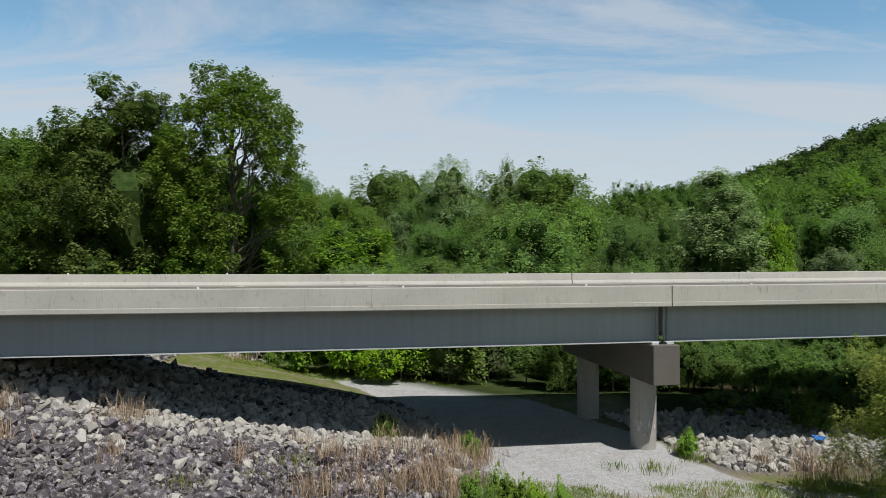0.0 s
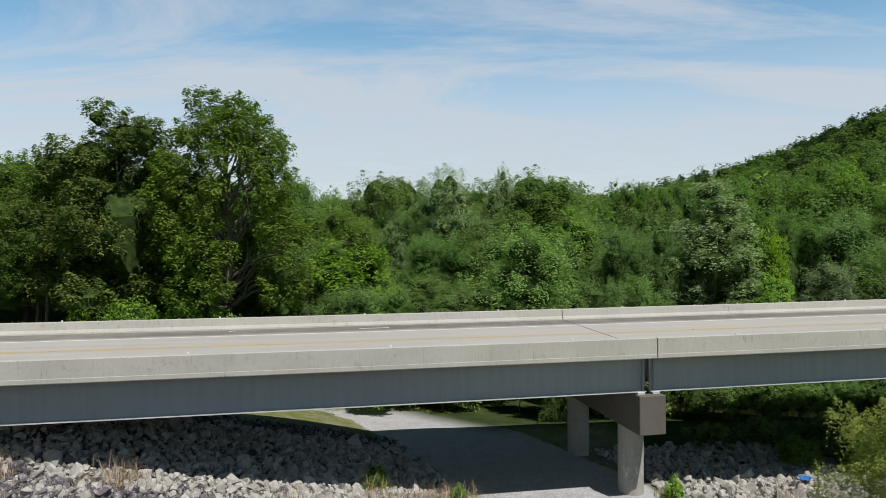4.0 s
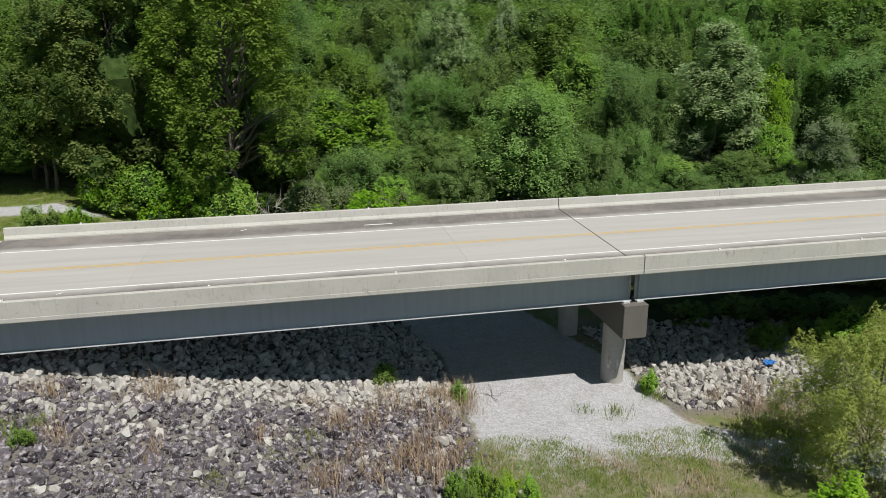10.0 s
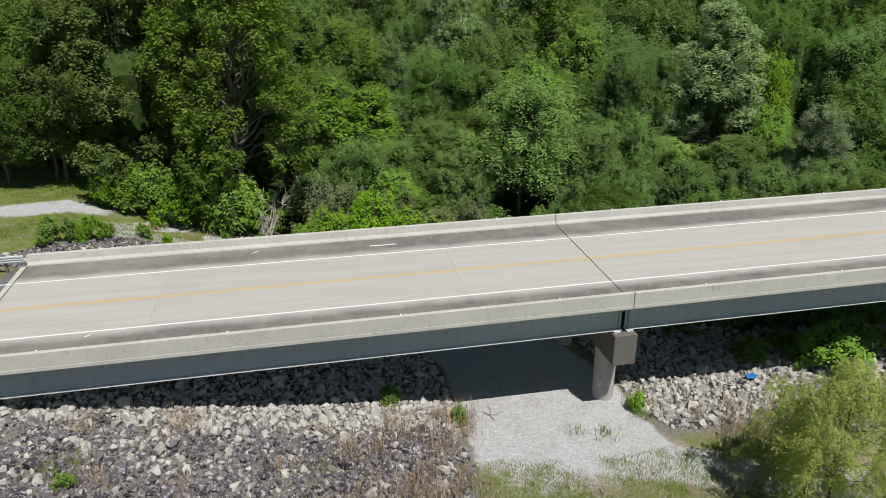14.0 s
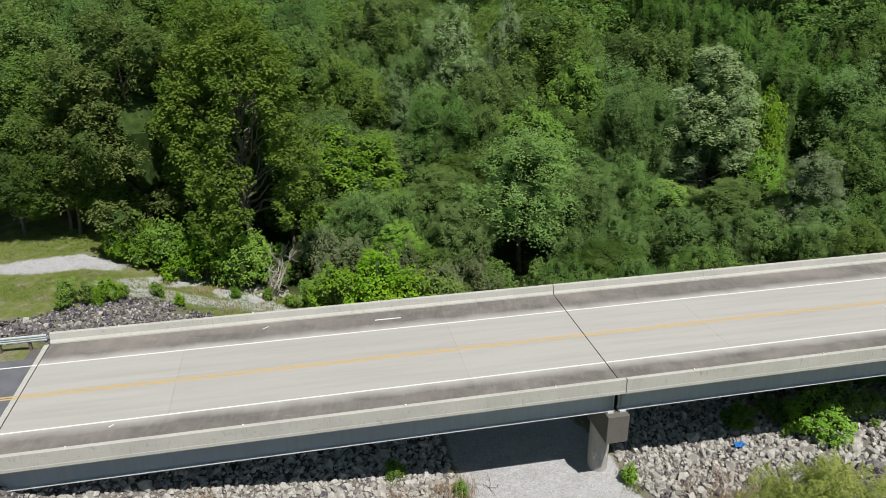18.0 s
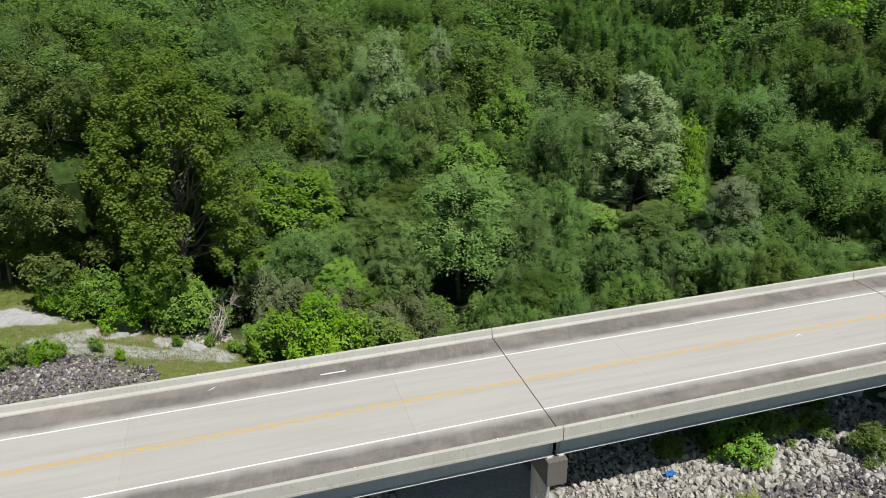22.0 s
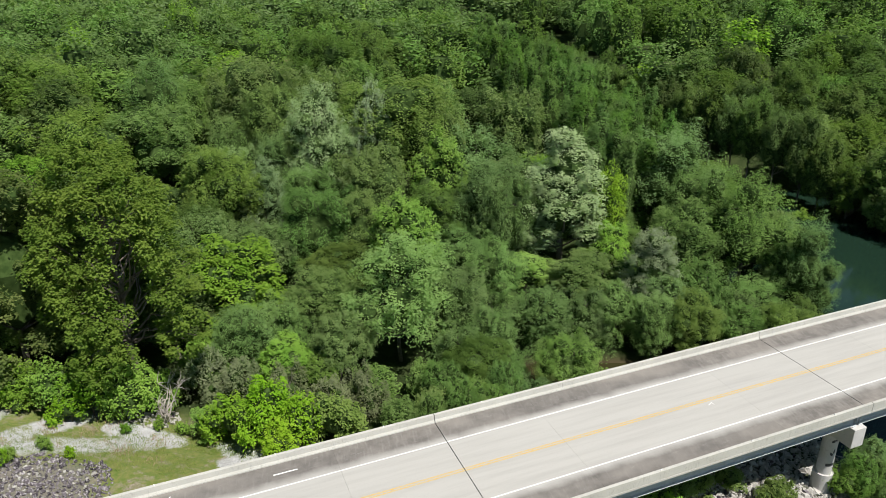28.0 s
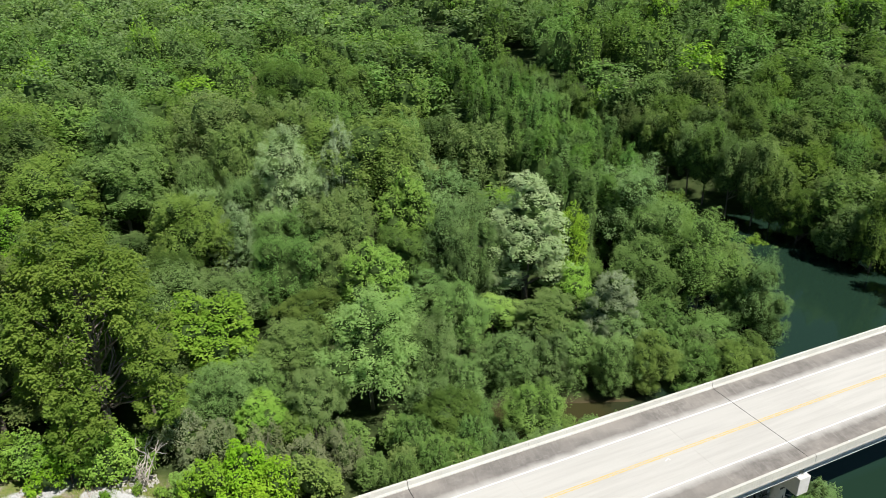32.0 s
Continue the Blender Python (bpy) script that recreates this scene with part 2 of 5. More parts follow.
st = Mat("blue_grey_girder_paint", 0.6, spec=0.2)
p = st.place()
v = st.place((1.5, 1.5, 0.08))
sc = st.mix(st.rng(st.noise(v, 2.0, 5, 0.6), 0.4, 0.8), (0.395, 0.435, 0.465), (0.335, 0.37, 0.395))
sc = st.mix(st.rng(st.noise(p, 1.1, 5, 0.65), 0.66, 0.8), sc, (0.46, 0.48, 0.48))
st.colour(sc)
STEEL = st.m
# girder paint again, in a lighter tone for the sun on the flange
fl = Mat("flange_sunlit_paint", 0.5, spec=0.4)
p = fl.place()
fl.colour(fl.mix(fl.rng(fl.noise(p, 1.2, 5), 0.4, 0.7), (0.60, 0.62, 0.61), (0.45, 0.48, 0.48)))
STEEL_LIT = fl.m
DARK = Mat("dark_rubber", 0.9).colour((0.02, 0.02, 0.022)).m
gv = Mat("galvanised_steel", 0.42, metallic=0.35)
gv.colour(gv.mix(gv.noise(gv.place(), 3.0), (0.62, 0.67, 0.66), (0.48, 0.54, 0.53)))
GALV = gv.m
WOODPOST = Mat("weathered_wood", 0.9).colour((0.16, 0.13, 0.10)).m

asph = Mat("asphalt", 0.9, spec=0.2)
p = asph.place()
asph.colour(asph.mix(asph.rng(asph.noise(p, 0.8, 5), 0.3, 0.7), (0.17, 0.175, 0.19), (0.125, 0.128, 0.14)))
asph.bump(asph.noise(p, 60, 3), 0.4, 0.01)
ASPHALT = asph.m

# ground: grass, pale gravel, brown soil and leaf litter by zone
g = Mat("ground_soil", 0.95, spec=0.12)
p = g.place()
gr = g.attr("gravel")
gs = g.attr("grass")
wd = g.attr("wood")
mud = g.attr("mud")
fines = g.attr("fines")
fine = g.noise(p, 5.0, 6, 0.7)
soil = g.mix(g.rng(fine, 0.35, 0.65), (0.19, 0.165, 0.12), (0.34, 0.30, 0.225))
pat = g.rng(g.noise(p, 0.55, 5, 0.65), 0.40, 0.58)
lawn = g.attr("lawn")
pat = g.math("MAXIMUM", pat, g.math("MULTIPLY", lawn, g.rng(g.noise(p, 0.5, 7, 0.72), 0.42, 0.56)))
grc = g.mix(g.rng(g.noise(p, 1.6, 7, 0.75), 0.35, 0.62), (0.100, 0.160, 0.030), (0.195, 0.205, 0.068))
col = g.mix(g.math("MULTIPLY", gs, pat), soil, grc)
peb = g.voronoi(p, 19.0, "Color")
pebl = g.node("ShaderNodeSeparateColor")
g.link(peb, pebl.inputs[0])
gvc = g.mix(g.rng(pebl.outputs[0], 0.0, 1.0), (0.30, 0.304, 0.312), (0.56, 0.562, 0.566))
gvc = g.mix(g.math("MULTIPLY", g.rng(g.noise(p, 0.7, 5, 0.6), 0.46, 0.68), 0.4), gvc, (0.28, 0.27, 0.25))
gvc = g.mix(g.math("MULTIPLY", g.rng(g.noise(p, 3.5, 6, 0.75), 0.50, 0.66), 0.45), gvc, (0.64, 0.642, 0.645))
gmask = g.rng(g.math("ADD", gr, g.math("MULTIPLY", g.math("SUBTRACT", g.noise(p, 1.3, 6, 0.7), 0.5), 0.9)), 0.38, 0.62)
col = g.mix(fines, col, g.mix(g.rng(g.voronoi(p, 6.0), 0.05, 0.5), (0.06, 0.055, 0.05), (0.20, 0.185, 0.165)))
col = g.mix(gmask, col, gvc)
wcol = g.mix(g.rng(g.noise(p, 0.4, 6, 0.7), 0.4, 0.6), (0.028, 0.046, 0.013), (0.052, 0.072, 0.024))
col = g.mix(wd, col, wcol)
col = g.mix(mud, col, (0.075, 0.055, 0.032))
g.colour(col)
g.bump(g.noise(p, 8.0, 6, 0.75), 0.8, 0.08)
GROUND = g.m

wa = Mat("river_water", 0.08, spec=0.3)
p = wa.place()
sepw = wa.node("ShaderNodeSeparateXYZ")
wa.link(wa.place(), sepw.inputs[0])
shal = wa.rng(wa.math("ADD", sepw.outputs[0], wa.math("MULTIPLY", wa.noise(p, 0.25, 4), 16.0)), 46.0, 60.0)
wa.colour(wa.mix(shal, (0.042, 0.040, 0.016), (0.012, 0.030, 0.019)))
wa.bump(wa.noise(wa.place((1, 1.6, 1)), 1.6, 4, 0.6), 0.05, 0.05)
WATER = wa.m


def rock_mat(name, a, b, c):
    m = Mat(name, 0.9, spec=0.2)
    p = m.place()
    r = m.math("FRACT", m.math("ADD", m.rand(), m.island()))
    col = m.mix(m.rng(r, 0.0, 0.8), a, b)
    col = m.mix(m.rng(m.noise(p, 4.0, 6, 0.7), 0.50, 0.63), col, c)
    col = m.mix(m.math("MULTIPLY", m.rng(m.noise(p, 18.0, 4, 0.7), 0.52, 0.70), 0.5), col, tuple(v * 0.4 for v in b))
    m.colour(col)
    m.bump(m.noise(p, 14.0, 5, 0.7), 0.7, 0.04)
    return m.m


ROCK_PALE = rock_mat("pale_limestone", (0.50, 0.485, 0.45), (0.33, 0.32, 0.29), (0.56, 0.54, 0.49))
ROCK_DARK = rock_mat("weathered_dark_stone", (0.038, 0.032, 0.038), (0.150, 0.132, 0.144), (0.44, 0.42, 0.43))


def leaf_mat(name, a, b, transl=0.35, rough=0.65, spread=0.18):
    m = Mat(name, rough, spec=0.12)
    r = m.island()
    o = m.rand()
    n1 = m.rng(m.noise(m.place(), 0.22, 3), 0.35, 0.65)
    f = m.math("ADD", m.math("MULTIPLY", r, spread), m.math("MULTIPLY", n1, 1.0 - spread))
    col = m.mix(f, a, b)
    hs = m.node("ShaderNodeHueSaturation")
    m.link(m.rng(o, 0, 1, 0.484, 0.506), hs.inputs["Hue"])
    m.link(m.rng(m.math("FRACT", m.math("MULTIPLY", o, 7.31)), 0, 1, 0.80, 1.18), hs.inputs["Value"])
    m.link(m.rng(m.math("FRACT", m.math("MULTIPLY", o, 3.77)), 0, 1, 0.84, 1.06), hs.inputs["Saturation"])
    m.link(col, hs.inputs["Color"])
    m.colour(hs.outputs[0])
    tl = m.node("ShaderNodeBsdfTranslucent")
    tc = m.mix(0.5, hs.outputs[0], (0.20, 0.42, 0.03), "MIX")
    m.link(tc, tl.inputs[0])
    ms = m.node("ShaderNodeMixShader")
    ms.inputs[0].default_value = transl
    m.link(m.bsdf.outputs[0], ms.inputs[1]); m.link(tl.outputs[0], ms.inputs[2])
    m.link(ms.outputs[0], m.out.inputs[0])
    return m.m


LEAF_DARK = leaf_mat("deep_green_leaf", (0.084, 0.148, 0.028), (0.151, 0.235, 0.051), 0.4)
LEAF_OAK = leaf_mat("oak_leaf", (0.090, 0.156, 0.025), (0.201, 0.274, 0.053), 0.36)
LEAF_MID = leaf_mat("mid_green_leaf", (0.141, 0.236, 0.048), (0.228, 0.339, 0.088), 0.44)
LEAF_BAND = leaf_mat("poplar_leaf", (0.114, 0.237, 0.043), (0.189, 0.346, 0.077), 0.46)
LEAF_FRESH = leaf_mat("fresh_green_leaf", (0.187, 0.369, 0.032), (0.318, 0.514, 0.065), 0.44)
LEAF_PALE = leaf_mat("silvery_leaf", (0.232, 0.340, 0.145), (0.403, 0.505, 0.281), 0.34, spread=0.25)
LEAF_OLIVE = leaf_mat("olive_willow_leaf", (0.146, 0.270, 0.064), (0.231, 0.378, 0.109), 0.44)
LEAF_GREY = leaf_mat("greyish_leaf", (0.190, 0.315, 0.078), (0.296, 0.443, 0.129), 0.42)
LEAF_VINE = leaf_mat("vine_leaf", (0.185, 0.230, 0.100), (0.290, 0.325, 0.175), 0.36)
# greyer and bluer than near leaves: distance haze put into the colour
LEAF_FAR_HAZE = leaf_mat("hazed_woodland_leaf", (0.126, 0.208, 0.065), (0.209, 0.302, 0.109), 0.42, spread=0.22)
LEAF_BANK = leaf_mat("yellow_willow_leaf", (0.261, 0.330, 0.060), (0.415, 0.472, 0.120), 0.42)
LEAF_HILL = leaf_mat("hillside_leaf", (0.023, 0.042, 0.016), (0.053, 0.080, 0.032), 0.15, spread=0.3)
LEAF_PINE = leaf_mat("dark_pine_needle", (0.016, 0.035, 0.014), (0.035, 0.06, 0.024), 0.15)
sw = Mat("dry_straw", 0.8, spec=0.15)
sw.colour(sw.mix(sw.island(), (0.27, 0.19, 0.115), (0.50, 0.375, 0.25)))
STRAW = sw.m
GRASSBLADE = leaf_mat("grass_blade", (0.15, 0.24, 0.028), (0.31, 0.34, 0.085), 0.4)
bk = Mat("grey_bark", 0.95, spec=0.1)
bv = bk.place((6, 6, 1))
bk.colour(bk.mix(bk.rng(bk.noise(bv, 3.0, 5), 0.35, 0.65), (0.085, 0.07, 0.055), (0.20, 0.18, 0.15)))
BARK = bk.m
CHALK = paint("pale_spray_paint", (0.55, 0.55, 0.57), (0.4, 0.39, 0.38), 0.45)
SOOT = paint("dark_spray_paint", (0.06, 0.06, 0.065), (0.2, 0.19, 0.18), 0.62)
# dark core tone: shade in the crown's gaps is put into this colour
tw = Mat("crown_core_shade", 0.95, spec=0.05)
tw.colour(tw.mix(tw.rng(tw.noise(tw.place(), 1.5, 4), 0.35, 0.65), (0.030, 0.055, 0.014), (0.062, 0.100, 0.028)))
CORE_SHADE = tw.m
TWIG = Mat("pale_dead_wood", 0.9).colour((0.50, 0.45, 0.40)).m
TARP = Mat("blue_tarp", 0.5).colour((0.03, 0.16, 0.45)).m

# ---- mesh helpers ----
RNG = np.random.default_rng(7)


def np_mesh(name, verts, faces, mats, index=None, smooth=False):
    """A mesh from arrays; faces is a list of arrays, each with one face size."""
    me = bpy.data.meshes.new(name)
    verts = np.asarray(verts, dtype=np.float32)
    sizes = np.concatenate([np.full(len(f), f.shape[1], dtype=np.int32) for f in faces])
    loops = np.concatenate([np.asarray(f, dtype=np.int32).ravel() for f in faces])
    me.vertices.add(len(verts)); me.loops.add(len(loops)); me.polygons.add(len(sizes))
    me.vertices.foreach_set("co", verts.ravel())
    me.loops.foreach_set("vertex_index", loops)
    me.polygons.foreach_set("loop_start", np.concatenate([[0], np.cumsum(sizes)[:-1]]).astype(np.int32))
    for m in mats:
        me.materials.append(m)
    if index is not None:
        me.polygons.foreach_set("material_index", np.asarray(index, dtype=np.int32))
    me.polygons.foreach_set("use_smooth", np.full(len(sizes), smooth, dtype=bool))
    me.update(calc_edges=True)
    return me


def child(name, me, parent, label=""):
    ob = new(name, me)
    ob.parent = parent
    return tagged(ob, label)


def empty(name, loc=(0, 0, 0), **tags):
    ob = new(name)
    ob.location = loc
    ob.empty_display_size = 0.3
    return tagged(ob, **tags)


def part(name, bm, material, parent, label="", smooth=False):
    me = bpy.data.meshes.new(name)
    bm.to_mesh(me)
    bm.free()
    if smooth:
        me.polygons.foreach_set("use_smooth", np.ones(len(me.polygons), dtype=bool))
    me.materials.append(material)
    return child(name, me, parent, label)


def add_attr(me, name, values):
    a = me.attributes.new(name, "FLOAT", "POINT")
    a.data.foreach_set("value", np.asarray(values, dtype=np.float32))


# ---- plan: the bridge's line ----
B0 = (10.21, 42.52)
BA = radians(11.659)
BZ = EYE - 2.487
CA, SA = math.cos(BA), math.sin(BA)
SPAN = 36.5


def B(s, n, h=0.0):
    """World place of a point s along the bridge, n across it (away from the first eye), h above the deck."""
    off = n - 1.426e-4 * s * s
    return (B0[0] + s * CA - off * SA, B0[1] + s * SA + off * CA, BZ - 0.002 * s + 0.835e-4 * s * s + 0.013 * n + h)


def to_sn(x, y):
    dx, dy = x - B0[0], y - B0[1]
    s = dx * CA + dy * SA
    return s, -dx * SA + dy * CA + 1.426e-4 * s * s


# ---- ground ----
RIVER = [(70, -120), (72, 10), (80, 50), (86, 72), (93, 92), (93, 108), (89, 122), (86, 140), (84, 160), (78, 200), (72, 280), (64, 440), (60, 800)]


def seg_dist(x, y, a, b):
    ax, ay = a
    dx, dy = b[0] - ax, b[1] - ay
    t = np.clip(((x - ax) * dx + (y - ay) * dy) / (dx * dx + dy * dy), 0, 1)
    return np.hypot(x - ax - t * dx, y - ay - t * dy)


# clearings in the wood: place and radius
MEADOWS = ((41, 173, 7), (33, 150, 5), (8, 262, 20), (26, 182, 5))


def river_dist(x, y):
    return np.min([seg_dist(x, y, a, b) for a, b in zip(RIVER[:-1], RIVER[1:])], axis=0)


def shore(y):
    """How far from the river's middle line the wood begins."""
    return np.interp(y, [70, 92, 108, 122, 160, 300], [20.5, 12.5, 10.5, 9.5, 9, 8]) + 0.5


def pool_dist(x, y):
    return np.minimum(seg_dist(x, y, (27, 71), (42, 68)), seg_dist(x, y, (42, 68), (64, 62)))


def road_edge(y):
    """Where the gravel track meets the foot of the stone slope."""
    return np.interp(y, [10, 30, 37, 42, 54.5, 62, 80], [4.0, 2.5, 1.5, 0.5, -6.5, -14, -22])


def wave(x, y, k, seed):
    r = np.random.default_rng(seed)
    z = np.zeros_like(x, dtype=float)
    for i in range(6):
        a = r.uniform(0, 6.28)
        f = k * (0.6 + 0.35 * i)
        z += np.sin(f * (x * np.cos(a) + y * np.sin(a)) + r.uniform(0, 6.28)) / (1 + 0.5 * i)
    return z / 2.5


def gz(x, y):
    x, y = np.asarray(x, dtype=float), np.asarray(y, dtype=float)
    s, n = to_sn(x, y)
    u = x - road_edge(y)
    slope = np.interp(y, [20, 45, 60], [0.19, 0.20, 0.25])
    z = np.minimum(np.maximum(0, -u) * slope + np.interp(y, [20, 30, 38], [1.2, 0.75, 0.1]) * np.interp(u, [-10, -3, 6], [0, 1, 0]), 5.3)
    z = z + np.interp(x, [8, 14, 22, 30, 40, 47, 54, 70], [0, -0.2, -0.65, -1.1, -2.0, -3.0, -4.6, -6.5]) * np.interp(y, [120, 160], [1, 0])
    z = z + np.interp(n, [9, 25, 60], [0, -1.6, -1.0]) * np.interp(x, [-6, 10], [0, 1])
    # fill in front of the abutment
    z = z + np.interp(s, [-38, -35, -27], [2.0, 1.6, 0]) * np.interp(np.abs(n), [2.5, 5.5], [1, 0])
    emb = 8.15 - np.maximum(0, np.abs(n) - 7.6) * 0.5 - np.maximum(0, s + 38.0) * 0.9
    z = np.maximum(z, np.where(s < -30, emb, -50))
    # unseen rises added behind and left of the eye, to block low sky light
    z = z + np.interp(y, [-150, -35], [48, 0]) + np.interp(x, [-260, -90], [40, 0]) * np.interp(y, [-20, 120], [1, 0])
    # hill and ridge behind the valley
    z = z + 162 * np.exp(-0.5 * (((x - 590) / 245) ** 2 + ((y - 560) / 260) ** 2)) * np.interp(y, [100, 220], [0, 1])
    far = np.hypot(x, y)
    ridge = 85 * np.exp(-0.5 * ((far - 1750) / 300.0) ** 2) * (1 + 0.16 * np.sin(x * 0.0031 + 1.0) + 0.08 * np.sin(x * 0.0087))
    z = z + np.where(y > 0, ridge, ridge * 0.5)
    z = z + np.interp(-x - 0.25 * y, [0, 120], [0, 8]) * np.interp(y, [90, 160], [0, 1])
    z = z + 0.12 * wave(x, y, 0.45, 3) * np.interp(far, [10, 30], [0.4, 1]) + np.interp(far, [120, 300], [0, 2.5]) * wave(x, y, 0.03, 5)
    hw = np.interp(y, [70, 92, 108, 122, 160, 300], [20, 11.5, 9.5, 8.5, 8, 7])
    rd = river_dist(x, y) - hw
    z = np.where(rd < 10, np.minimum(z, -4.2 + np.interp(rd, [-10, -3, 0, 10], [-3, -1.6, 0.0, 4.6])), z)
    pd = pool_dist(x, y) - 3.8
    z = np.where(pd < 5, np.minimum(z, -4.2 + np.interp(pd, [-4, 0, 5], [-1.0, 0.1, 2.8])), z)
    return z


def spaced(lo, a, b, hi, step, grow=1.13):
    mid = list(np.arange(a, b, step))
    up, d = [mid[-1]], step
    while up[-1] < hi:
        d *= grow
        up.append(up[-1] + d)
    dn, d = [a], step
    while dn[-1] > lo:
        d *= grow
        dn.append(dn[-1] - d)
    return np.array(dn[:0:-1] + mid + up[1:])


gx = spaced(-3200, -45, 62, 3200, 0.62)
gy = spaced(-900, 18, 78, 3400, 0.62, 1.10)
GX, GY = np.meshgrid(gx, gy)
gverts = np.stack([GX, GY, gz(GX, GY)], -1).reshape(-1, 3)
nx, ny = len(gx), len(gy)
ii = (np.arange(ny - 1)[:, None] * nx + np.arange(nx - 1)[None, :]).ravel()
gfaces = np.stack([ii, ii + 1, ii + nx + 1, ii + nx], -1)
ground_me = np_mesh("ground", gverts, [gfaces], [GROUND], smooth=True)
X, Y = gverts[:, 0], gverts[:, 1]
S_, N_ = to_sn(X, Y)
U_ = X - road_edge(Y)
track = np.clip(np.minimum(U_ + 0.8, np.interp(Y, [20, 28, 33, 37, 44, 60], [3, 6, 13, 12.0, 11.5, 11]) - U_) * 0.8, 0, 1) * np.interp(Y, [26, 31, 34.5, 58, 63], [0.2, 0.55, 1, 1, 0])
spur = np.clip(1.4 - seg_dist(X, Y, (10, 32.5), (26, 30.5)) / 1.8, 0, 1)
patch = np.clip(1.5 - np.hypot((X + 38.0) / 2.9, (Y - 62.6 - 0.2 * (X + 38))) / 2.1, 0, 1)
patch2 = np.clip(1.5 - np.minimum(seg_dist(X, Y, (-29.5, 60.5), (-24.5, 66.0)), seg_dist(X, Y, (-21.5, 63.2), (-16, 61))) / 1.5, 0, 1) * 0.9
gravel = np.maximum.reduce([track, spur, patch, patch2])
patch3 = np.clip(1.3 - seg_dist(X, Y, (-10, 57), (-2, 54)) / 1.6, 0, 1)
gravel = np.maximum(gravel, patch3)
patch4 = np.clip(1.35 - seg_dist(X, Y, (-31, 57.5), (-18, 60.5)) / 2.6, 0, 1) * 0.62
gravel = np.maximum(gravel, patch4)
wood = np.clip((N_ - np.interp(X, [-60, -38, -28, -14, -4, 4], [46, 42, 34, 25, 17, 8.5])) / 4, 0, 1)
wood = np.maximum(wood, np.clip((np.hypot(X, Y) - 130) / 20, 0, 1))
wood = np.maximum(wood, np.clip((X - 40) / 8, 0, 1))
# deck shade right of the pier put into the ground as dark litter tone
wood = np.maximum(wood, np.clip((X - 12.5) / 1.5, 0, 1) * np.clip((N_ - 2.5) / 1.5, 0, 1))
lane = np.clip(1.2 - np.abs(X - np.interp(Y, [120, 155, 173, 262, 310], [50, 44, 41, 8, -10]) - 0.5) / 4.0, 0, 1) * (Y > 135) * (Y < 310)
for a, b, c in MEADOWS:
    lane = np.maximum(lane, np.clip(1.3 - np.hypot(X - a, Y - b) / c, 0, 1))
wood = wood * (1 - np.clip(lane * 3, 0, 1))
mudv = np.clip(1 - np.maximum(pool_dist(X, Y) - 3.8, 0) / 1.4, 0, 1)
add_attr(ground_me, "gravel", gravel)
add_attr(ground_me, "grass", np.where(N_ > 9, 1.25, 0.8))
add_attr(ground_me, "lawn", np.maximum(np.clip((N_ - 10) / 3, 0, 1) * np.clip((-X - 4) / 4, 0, 1) * 1.2, np.clip(lane * 3, 0, 1) * 1.6))
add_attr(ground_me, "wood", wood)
add_attr(ground_me, "mud", mudv)
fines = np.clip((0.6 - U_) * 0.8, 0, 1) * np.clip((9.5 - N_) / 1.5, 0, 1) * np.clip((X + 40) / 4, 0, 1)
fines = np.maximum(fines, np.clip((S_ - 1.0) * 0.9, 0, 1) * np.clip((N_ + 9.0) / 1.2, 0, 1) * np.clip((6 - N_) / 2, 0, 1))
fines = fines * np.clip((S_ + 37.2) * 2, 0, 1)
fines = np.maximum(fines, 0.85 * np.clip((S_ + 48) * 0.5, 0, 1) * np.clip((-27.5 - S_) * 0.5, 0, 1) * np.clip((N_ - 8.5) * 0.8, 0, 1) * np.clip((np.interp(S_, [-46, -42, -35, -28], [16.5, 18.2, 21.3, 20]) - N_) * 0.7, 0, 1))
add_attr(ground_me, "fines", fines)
tagged(new("ground", ground_me), "earth, patchy grass and pale gravel of a wooded valley", "ground", kind="structure")

# river
wx = np.linspace(-40, 190, 60); wy = np.linspace(-150, 760, 120)
WX, WY = np.meshgrid(wx, wy)
wverts = np.stack([WX, WY, np.full_like(WX, -4.0)], -1).reshape(-1, 3)
jj = (np.arange(119)[:, None] * 60 + np.arange(59)[None, :]).ravel()
water_me = np_mesh("water", wverts, [np.stack([jj, jj + 1, jj + 61, jj + 60], -1)], [WATER], smooth=True)
tagged(new("water", water_me), "still dark green river water with a brown shallow cove", "river", kind="structure")

# ---- bridge ----


def sweep(name, profile, s0, s1, material, parent, label="", steps=4, closed=True, attrs=False, mats=None, mat_of=None):
    """A closed (n, h) profile carried along the bridge from s0 to s1, with end caps."""
    k = len(profile)
    ss = np.linspace(s0, s1, steps + 1)
    verts = [B(s, n, h) for s in ss for n, h in profile]
    quads = [(i * k + j, i * k + (j + 1) % k, (i + 1) * k + (j + 1) % k, (i + 1) * k + j) for i in range(steps) for j in range(k)]
    area = sum(profile[j][0] * profile[(j + 1) % k][1] - profile[(j + 1) % k][0] * profile[j][1] for j in range(k))
    q = np.array(quads)
    c0, c1 = np.arange(k)[None, ::-1], (np.arange(k) + steps * k)[None, :]
    if area > 0:
        q, c0, c1 = q[:, ::-1], c1[:, ::-1][:, ::-1], c0
        c0, c1 = (np.arange(k) + steps * k)[None, ::-1], np.arange(k)[None, :]
    me = np_mesh(name, verts, [q, c0, c1], mats or [material])
    if mat_of is not None:
        idx = [mat_of[j] for i in range(steps) for j in range(k)] + [0, 0]
        me.polygons.foreach_set("material_index", np.array(idx, dtype=np.int32))
    if attrs:
        add_attr(me, "lateral", [n for s in ss for n, h in profile])
        add_attr(me, "along", [s for s in ss for n, h in profile])
    return child(name, me, parent, label)


